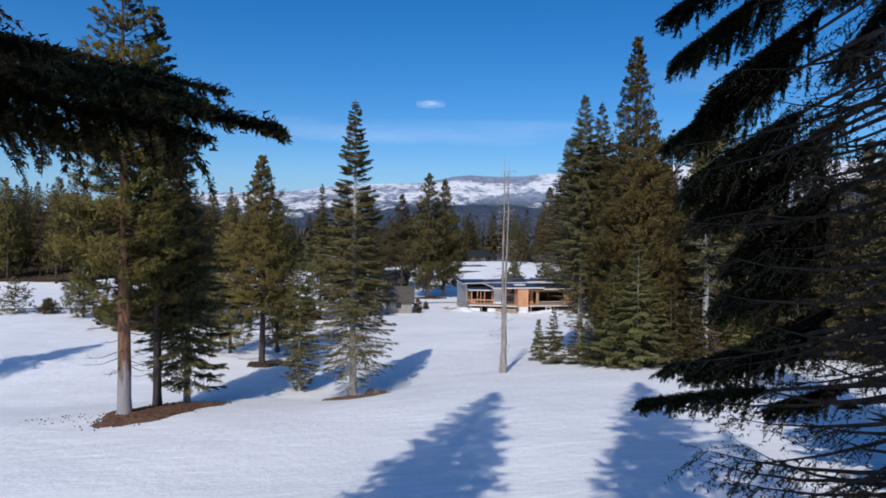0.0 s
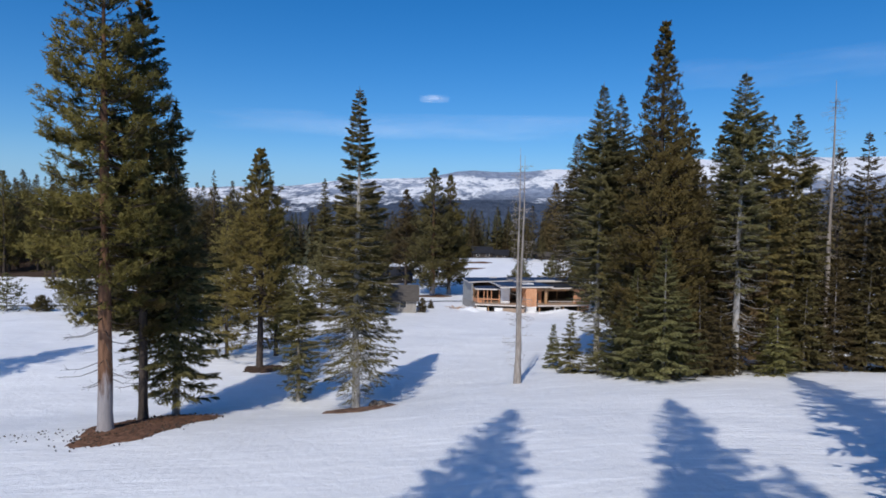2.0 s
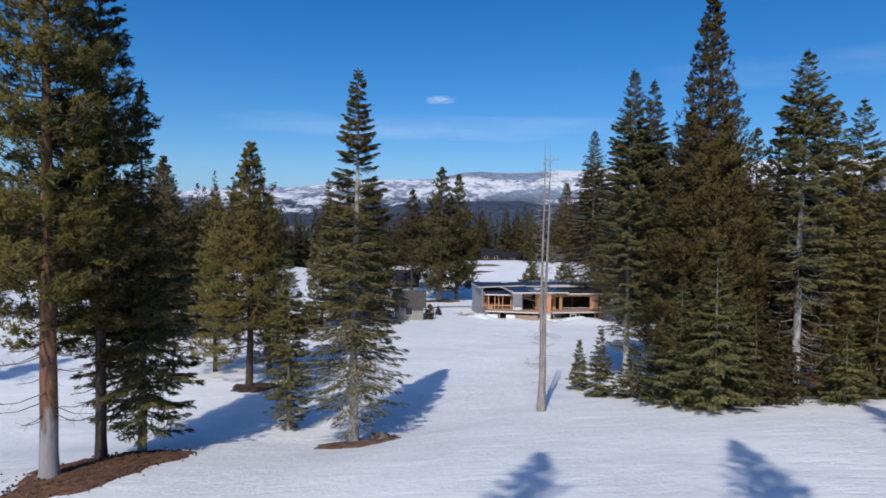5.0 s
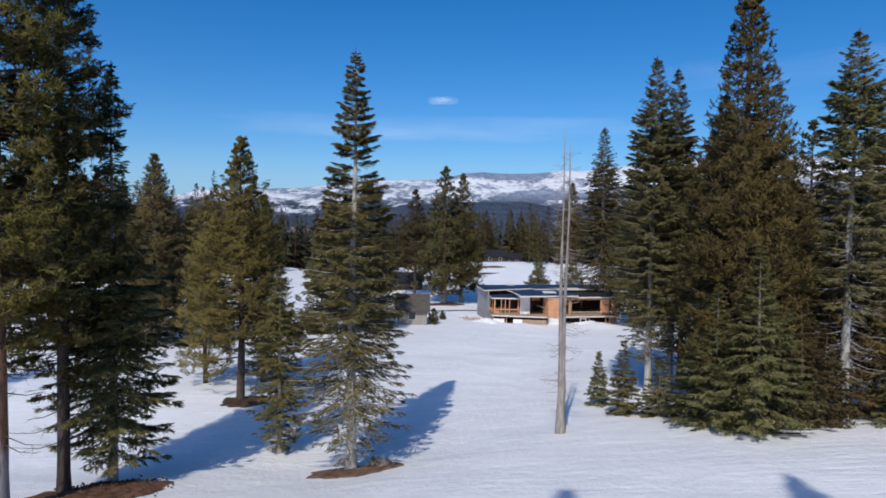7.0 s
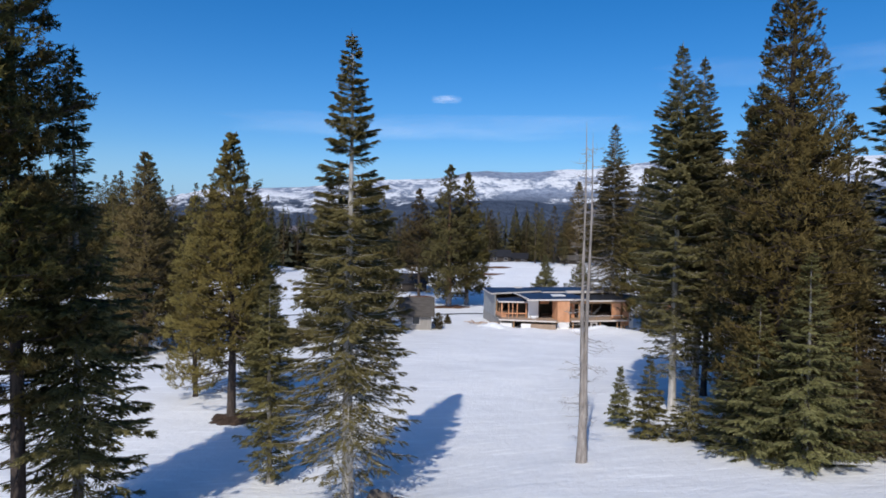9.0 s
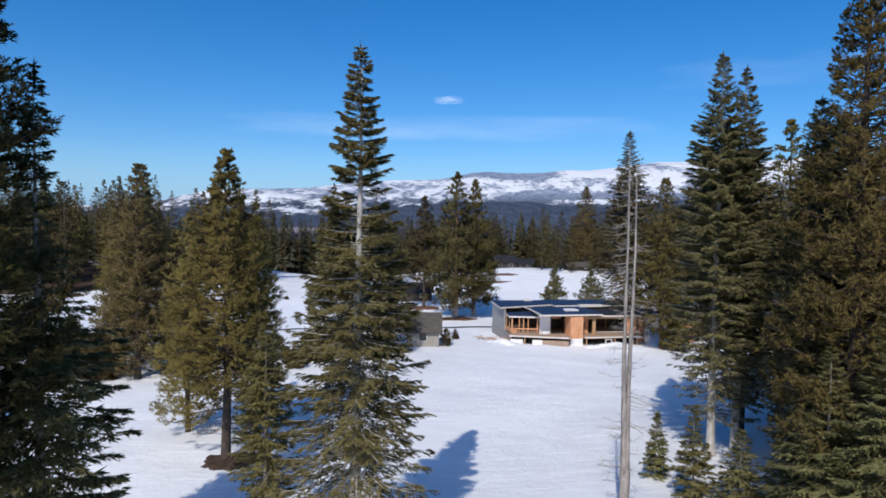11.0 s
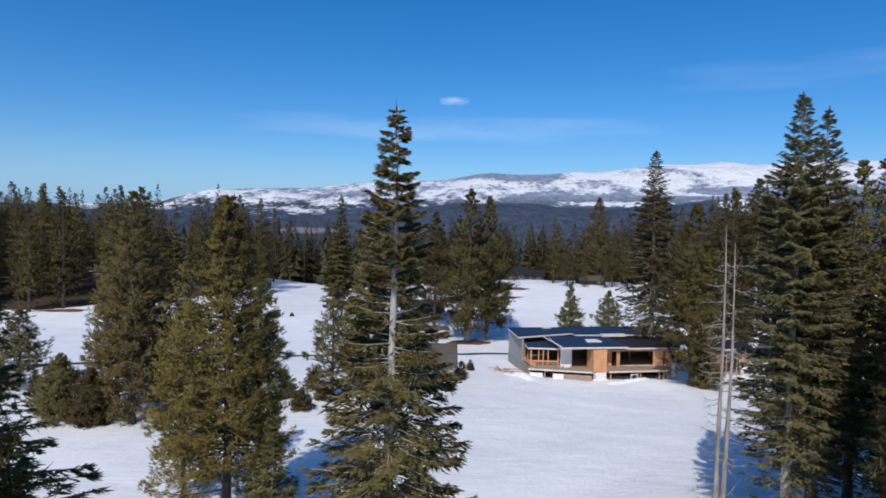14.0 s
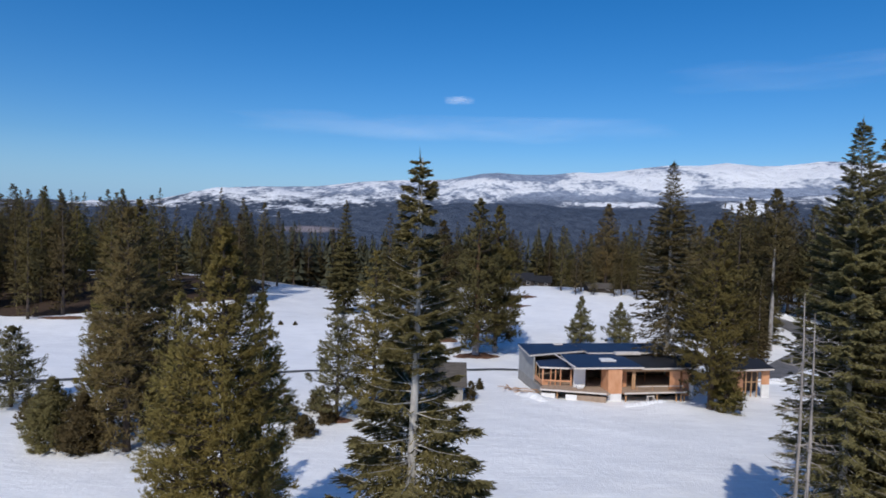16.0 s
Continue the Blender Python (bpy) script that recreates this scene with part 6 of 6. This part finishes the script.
# ---- the house being built ----
def unfinished_house():
    h = root("house", (9.0, 118.4, -3.9), "unfinished flat-roofed house with bare plywood and timber framing", "house", turn=12.3)

    def block(name, lo, hi, mat, label="", parent=None, bevel=0.012):
        return part(name, box(bmesh.new(), lo, hi, bevel), mat, parent or h, label)

    # floors, ground storey walls
    block("floor_slab", (-3.0, 3.4, 1.22), (18.6, 15.0, 1.50), TIMBER_DARK, "rough timber floor deck")
    for a, b, mat, lab in ((-3.7, -1.95, WRAP, "white-wrapped foundation wall"), (-0.55, 0.85, WRAP, "white-wrapped foundation wall"), (0.85, 4.6, TIMBER_DARK, "boarded crawl-space wall under the deck")):
        va, vb = 2.2 - (a + 4.0) * 0.341, 2.2 - (b + 4.0) * 0.341
        part("foundation_wall", slab([(a, va + 0.22), (b, vb + 0.22), (b, vb + 0.46), (a, va + 0.46)], -1.2, 0.86), mat, h, lab)
    # dark-coloured panels stand in for shaded openings under the deck
    block("foundation_wall", (-1.9, 3.6, -1.2), (-0.5, 3.8, 1.2), DARKSIDING)
    block("foundation_wall", (7.1, 3.2, -1.2), (18.4, 3.5, 1.2), DARKSIDING, "dark panel standing in for the shade under the deck")
    block("side_wall", (-3.3, 4.2, -1.2), (-3.05, 15.2, 1.2), CONCRETE, "grey concrete base of the side wall")
    block("side_wall", (-3.26, 7.6, 1.2), (-3.06, 15.2, 4.75), PANEL, "pale grey sheathed side wall")
    block("back_wall", (-3.0, 15.0, -1.2), (21.6, 15.25, 4.7), UNLIT_STUD, "bare stud back wall")
    block("side_wall", (18.5, 3.5, -1.2), (18.75, 15.0, 4.3), OSB, "plywood end wall")
    block("partition", (6.9, 6.5, 1.5), (7.1, 15.0, 4.3), UNLIT_STUD)
    block("partition", (0.9, 8.0, 1.5), (6.9, 8.2, 4.3), UNLIT_STUD)
    block("partition", (7.1, 9.0, 1.5), (18.4, 9.2, 4.3), UNLIT_STUD)
    # left bay: posts, sill and head of a window band
    for k, u in enumerate((-3.0, -1.9, -1.25, -0.55, 0.9)):
        v = 4.15 - (u + 3.0) * 0.22
        w = 0.22 if k in (0, 4) else 0.14
        block("post", (u - w / 2, v - 0.09, 1.5), (u + w / 2, v + 0.09, 3.95), OSB)
    sill = block("window_sill", (-2.95, -0.14, 2.05), (1.05, 0.10, 2.25), OSB)
    sill.matrix_local = Matrix.Translation((0, 3.5, 0)) @ Matrix.Rotation(-0.217, 4, "Z")
    block("window_apron", (-2.9, 4.1, 1.5), (-2.2, 4.3, 2.1), OSB)
    block("side_wall", (-3.08, 4.2, 1.5), (-2.92, 7.6, 2.1), OSB, "plywood apron wall")
    block("post", (-3.05, 5.6, 2.1), (-2.93, 5.74, 4.0), TIMBER)
    block("post", (-3.05, 7.2, 2.1), (-2.93, 7.34, 4.0), TIMBER)
    # centre: wrapped wall, doorway, the tall plywood pier
    block("wall_panel", (0.98, 2.5, 1.5), (2.7, 2.66, 4.5), WRAP, "white-wrapped wall panel")
    block("wall_panel", (2.9, 4.6, 1.5), (3.7, 4.75, 4.5), UNLIT_STUD)
    block("wall_panel", (3.6, 4.2, 3.6), (5.1, 4.4, 4.5), OSB)
    block("pier", (5.1, 0.15, 1.15), (7.15, 2.6, 4.52), OSB, "tall orange plywood pier")
    block("pier_base", (5.12, 0.17, -1.2), (7.13, 2.58, 1.15), WRAP, "white-wrapped pier base")
    block("wrapped_bundle", (1.2, 1.5, 1.5), (2.2, 2.3, 2.0), WRAP, "white bundle left on the deck", bevel=0.12)
    # right: plywood return, post, wide opening, corner panel
    block("wall_panel", (7.15, 2.4, 1.5), (8.9, 2.55, 4.3), OSB, "plywood wall panel")
    block("wall_panel", (7.6, 2.36, 1.5), (8.3, 2.40, 3.4), UNLIT_STUD)
    block("post", (9.0, 0.9, 1.5), (9.5, 1.15, 4.3), TIMBER, "pale timber post")
    block("header_beam", (7.2, 0.92, 4.02), (18.4, 1.14, 4.34), TIMBER)
    block("wall_panel", (14.75, 0.9, 1.5), (16.3, 1.12, 4.02), OSB, "plywood corner panel")
    block("wall_panel", (17.0, 1.6, 0.2), (18.5, 1.8, 4.3), OSB, "plywood corner panel")
    block("wall_panel", (18.1, 1.4, -0.8), (18.8, 1.75, 2.4), WRAP, "torn white wrap at the corner")
    for u in (11.2, 13.0):
        block("stud", (u, 5.0, 1.5), (u + 0.12, 5.12, 4.2), TIMBER)
    block("brace", (9.6, 4.6, 3.5), (14.6, 4.72, 3.62), TIMBER)
    block("rail", (9.4, 0.35, 2.02), (16.6, 0.42, 2.12), FASCIA, "pale temporary guard rail")
    for u in (9.5, 11.8, 14.2, 16.5):
        block("rail_post", (u, 0.34, 1.4), (u + 0.09, 0.43, 2.12), TIMBER)
    # deck
    part("deck", slab([(-4.0, 2.2), (4.5, -0.7), (5.08, -0.7), (5.08, 4.0), (-3.0, 4.1)], 1.22, 1.47), TIMBER_DARK, h, "rough timber deck")
    part("deck", slab([(7.18, -0.55), (16.9, -0.35), (17.6, 1.5), (17.6, 3.3), (7.18, 3.3)], 1.22, 1.47), TIMBER_DARK, h, "rough timber deck")
    part("deck_edge", slab([(-4.05, 2.12), (4.5, -0.78), (4.52, -0.70), (-4.03, 2.22)], 1.28, 1.49), FASCIA, h, "pale deck edge board")
    part("deck_edge", slab([(7.2, -0.63), (16.95, -0.43), (16.95, -0.35), (7.2, -0.55)], 1.28, 1.49), FASCIA, h, "pale deck edge board")
    for u, v in ((-1.7, 1.75), (7.5, -0.3), (12.2, -0.2), (15.2, -0.1), (15.9, -0.1), (16.6, 0.2)):
        block("deck_post", (u, v, -1.2), (u + 0.18, v + 0.18, 1.22), TIMBER)

    # flat roofs with pale fascias
    def flat_roof(pts, z, mat, label, thick=0.30):
        r = part("roof", slab(pts, z - 0.06, z), mat, h, label)
        part("fascia", slab([(x, y) for x, y in pts], z - thick, z - 0.064), FASCIA, r, "pale fascia board")
        return r

    c = flat_roof([(0.0, 0.0), (10.3, 0.0), (10.3, 8.6), (1.2, 8.6)], 4.95, MEMBRANE, "blue-black membrane on the main flat roof")
    flat_roof([(5.6, 8.62), (22.2, 8.62), (22.2, 15.7), (5.6, 15.7)], 5.20, MEMBRANE, "blue-black membrane on the rear flat roof")
    flat_roof([(10.32, 0.6), (18.9, 0.7), (21.4, 5.6), (21.4, 8.6), (10.32, 8.6)], 4.66, MEMBRANE_DARK, "black membrane on the lower flat roof")
    flat_roof([(-4.1, 7.2), (5.5, 10.2), (5.5, 15.6), (-3.4, 15.6)], 5.18, MEMBRANE, "blue-black membrane on the side flat roof")
    flat_roof([(-3.6, 3.9), (1.1, 2.9), (1.9, 9.0), (-3.0, 7.4)], 4.24, MEMBRANE, "low flat roof over the window bay")
    block("roof_edge", (0.0, -0.03, 4.955), (0.22, 8.6, 5.06), FASCIA, "pale roof curb")
    sk = part("skylight", slab([(5.3, 3.2), (7.6, 3.2), (7.4, 4.8), (5.6, 4.8)], 4.955, 5.16), WRAP, c, "white wrapped skylight curb")
    block("roof_curb", (9.6, 7.6, 4.955), (13.6, 8.5, 5.32), FASCIA, "pale raised roof curb")
    block("roof_curb", (2.2, 14.2, 5.185), (3.6, 15.0, 5.36), FASCIA, "pale raised roof curb")

    # wing behind the pine
    flat_roof([(24.3, 0.6), (31.3, 1.1), (33.6, 7.6), (24.3, 9.0)], 4.30, MEMBRANE_DARK, "black membrane on the wing roof")
    flat_roof([(21.45, 5.7), (24.28, 5.7), (24.28, 9.0), (21.45, 9.0)], 4.10, MEMBRANE_DARK, "low roof between house and wing")
    block("wing_wall", (24.6, 6.0, -1.2), (32.4, 6.25, 4.0), UNLIT_STUD)
    block("wing_wall", (24.6, 2.0, -1.2), (27.0, 2.2, 4.0), OSB, "plywood wing wall")
    for u in (27.4, 28.3, 29.2):
        block("post", (u, 2.0, -1.2), (u + 0.16, 2.16, 4.0), TIMBER)
    block("wing_wall", (30.0, 1.9, 1.7), (31.2, 2.15, 4.0), OSB, "plywood wing wall")
    block("wing_wall", (29.98, 1.88, -1.2), (31.22, 2.17, 1.7), WRAP, "white wrap on the wing's base")
    block("wing_beam", (24.6, 1.98, 3.6), (31.2, 2.18, 3.99), TIMBER)
    block("wing_rail", (27.0, 2.0, 2.0), (30.0, 2.1, 2.14), TIMBER)


unfinished_house()


def lumber(x, y, n, label, seed):
    """Loose boards thrown in a heap."""
    rng = random.Random(seed)
    t = root("lumber_heap", (x, y, gz(x, y)), label, "lumber")
    for k in range(n):
        l = rng.uniform(1.2, 2.8)
        b = part("board", box(bmesh.new(), (-l / 2, -0.09, -0.025), (l / 2, 0.09, 0.025), 0.006), TIMBER, t)
        b.matrix_local = pose(rng.uniform(-1.5, 1.5), rng.uniform(-1.0, 1.0), 0.10 + 0.05 * k, rng.uniform(-12, 12), rng.uniform(-14, 14), rng.uniform(0, 180))


lumber(3.0, 122.2, 12, "heap of loose offcut boards lying in snow", 2)
lumber(1.2, 124.6, 8, "scattered boards half buried in snow", 3)


def sawhorse(x, y):
    t = root("sawhorse", (x, y, gz(x, y)), "pale timber sawhorse standing in the snow", "sawhorse", turn=20)
    part("beam", box(bmesh.new(), (-0.6, -0.05, 0.78), (0.6, 0.05, 0.90), 0.008), FASCIA, t)
    for sx in (-0.5, 0.5):
        for sy in (-1, 1):
            g = part("leg", box(bmesh.new(), (-0.045, -0.02, -0.95), (0.045, 0.02, 0.0), 0.005), FASCIA, t)
            g.matrix_local = pose(sx, 0.03 * sy, 0.82, 20 * sy, 0, 0)


sawhorse(19.6, 118.9)
snow_bank([(15.2, 117.2), (17.5, 117.6), (19.6, 117.9), (21.6, 118.0)], 1.7, 0.38, "low heap of shovelled snow before the unfinished house", 7)
snow_bank([(1.6, 122.8), (2.6, 120.6), (3.9, 118.4), (5.2, 117.0)], 1.9, 0.45, "shovelled snow heaped at the corner of the unfinished house", 8)


# ---- other houses ----
def gable_house(name, x, y, w, d, wall_h, rise, turn, wall, roofing, label, windows=2, over=0.5, sunk=0.4):
    h = root(name, (x, y, gz(x, y) - sunk), label, "house", turn=turn)
    body = bmesh.new()
    prof = [(-d / 2, 0), (d / 2, 0), (d / 2, wall_h), (0, wall_h + rise), (-d / 2, wall_h)]
    a, b = [body.verts.new((-w / 2, p, q)) for p, q in prof], [body.verts.new((w / 2, p, q)) for p, q in prof]
    body.faces.new(a)
    body.faces.new(b[::-1])
    for i in range(5):
        body.faces.new((a[i], b[i], b[(i + 1) % 5], a[(i + 1) % 5]))
    bmesh.ops.recalc_face_normals(body, faces=body.faces)
    part("wall", body, wall, h)
    k = rise / (d / 2)
    for s in (-1, 1):
        bm = bmesh.new()
        e = d / 2 + over
        q = [(0, wall_h + rise + 0.05), (s * e, wall_h - over * k + 0.05), (s * e, wall_h - over * k + 0.27), (0, wall_h + rise + 0.27)]
        a, b = [bm.verts.new((-w / 2 - over, p, r)) for p, r in q], [bm.verts.new((w / 2 + over, p, r)) for p, r in q]
        bm.faces.new(a)
        bm.faces.new(b)
        for i in range(4):
            bm.faces.new((a[i], b[i], b[(i + 1) % 4], a[(i + 1) % 4]))
        bmesh.ops.recalc_face_normals(bm, faces=bm.faces)
        part("roof", bm, roofing, h)
    for i in range(windows):
        cx = -w / 2 + w * (i + 0.5) / windows
        f = part("window", box(bmesh.new(), (cx - 0.62, -d / 2 - 0.06, sunk + 0.9), (cx + 0.62, -d / 2 - 0.004, min(wall_h - 0.35, sunk + 2.2)), 0.01), FASCIA, h)
        part("pane", box(bmesh.new(), (cx - 0.54, -d / 2 - 0.075, sunk + 0.98), (cx + 0.54, -d / 2 - 0.064, min(wall_h - 0.43, sunk + 2.12))), GLASS, f)
    return h


gable_house("cabin", -8.6, 118.6, 4.8, 5.0, 2.9, 2.1, 4, SIDING, SHINGLE, "small cabin with brown-grey shingle roof and pale walls", 1)
gable_house("house", 13.0, 266.0, 8.0, 8.0, 2.9, 2.2, 3, DARKSIDING, MEMBRANE_DARK, "dark low house at the edge of the far wood", 2)
gable_house("house", 21.0, 272.0, 7.0, 8.0, 2.6, 1.8, -6, DARKSIDING, MEMBRANE_DARK, "dark low house behind another at the wood", 2)
gable_house("house", 36.0, 239.0, 8.0, 7.0, 2.4, 1.2, 5, DARKSIDING, SHINGLE, "dark house with a brown roof under a big pine", 2, sunk=0.9)
gable_house("house", -15.0, 178.0, 9.0, 8.0, 2.6, 1.8, 5, DARKSIDING, MEMBRANE_DARK, "dark low house half hidden by pines", 2)


# ---- thin high clouds ----
def cloud_material(name, scale, stretch, low, high, strength):
    m = bpy.data.materials.new(name)
    m.use_nodes = True
    n, l = m.node_tree.nodes, m.node_tree.links
    b = n["Principled BSDF"]
    b.inputs["Base Color"].default_value = (0.9, 0.92, 0.95, 1)
    b.inputs["Roughness"].default_value = 1.0
    b.inputs["Specular IOR Level"].default_value = 0.0
    f = noise_tex(n, l, scale, 6, 0.6, stretch)
    tc, sep = n.new("ShaderNodeTexCoord"), n.new("ShaderNodeSeparateXYZ")
    l.new(tc.outputs["Generated"], sep.inputs["Vector"])

    def hump(v):
        return calc(n, l, "MULTIPLY", calc(n, l, "MULTIPLY", v, calc(n, l, "SUBTRACT", 1.0, v)), 4.0)

    edge = calc(n, l, "MULTIPLY", hump(sep.outputs["X"]), hump(sep.outputs["Z"]))
    a = ramp(n, l, calc(n, l, "MULTIPLY", f, calc(n, l, "POWER", edge, 0.5)), [(low, (0, 0, 0)), (high, (1, 1, 1))])
    tr, mx = n.new("ShaderNodeBsdfTransparent"), n.new("ShaderNodeMixShader")
    l.new(calc(n, l, "MULTIPLY", a, strength), mx.inputs["Fac"])
    l.new(tr.outputs["BSDF"], mx.inputs[1])
    l.new(b.outputs["BSDF"], mx.inputs[2])
    l.new(mx.outputs["Shader"], n["Material Output"].inputs["Surface"])
    return m


def cloud(az0, az1, el0, el1, mat, label, dist=4650.0):
    """A thin sheet of cloud far beyond the range."""
    n = 24
    A, E = np.meshgrid(np.radians(np.linspace(az0, az1, n)), np.radians(np.linspace(el0, el1, 6)))
    ob = new("cloud", grid_mesh("cloud", dist * np.sin(A), dist * np.cos(A), 18 + dist * np.tan(E)))
    ob.data.materials.append(mat)
    tagged(ob, label, "cloud", kind="structure")


VEIL = cloud_material("cirrus", 0.0016, (1.0, 1.0, 7.0), 0.22, 0.95, 0.26)
FAINT = cloud_material("faint_cirrus", 0.0016, (1.0, 1.0, 7.0), 0.25, 0.95, 0.15)
PUFF = cloud_material("small_cloud", 0.010, (1.0, 1.0, 2.6), 0.24, 0.80, 0.60)
cloud(-24, 20, 7.0, 9.7, VEIL, "long thin veil of cirrus low in a blue sky")
cloud(14, 48, 10.8, 14.0, FAINT, "faint streaks of cirrus high in a blue sky")
cloud(-3.3, -0.1, 10.45, 11.3, PUFF, "one small white wisp of cloud")
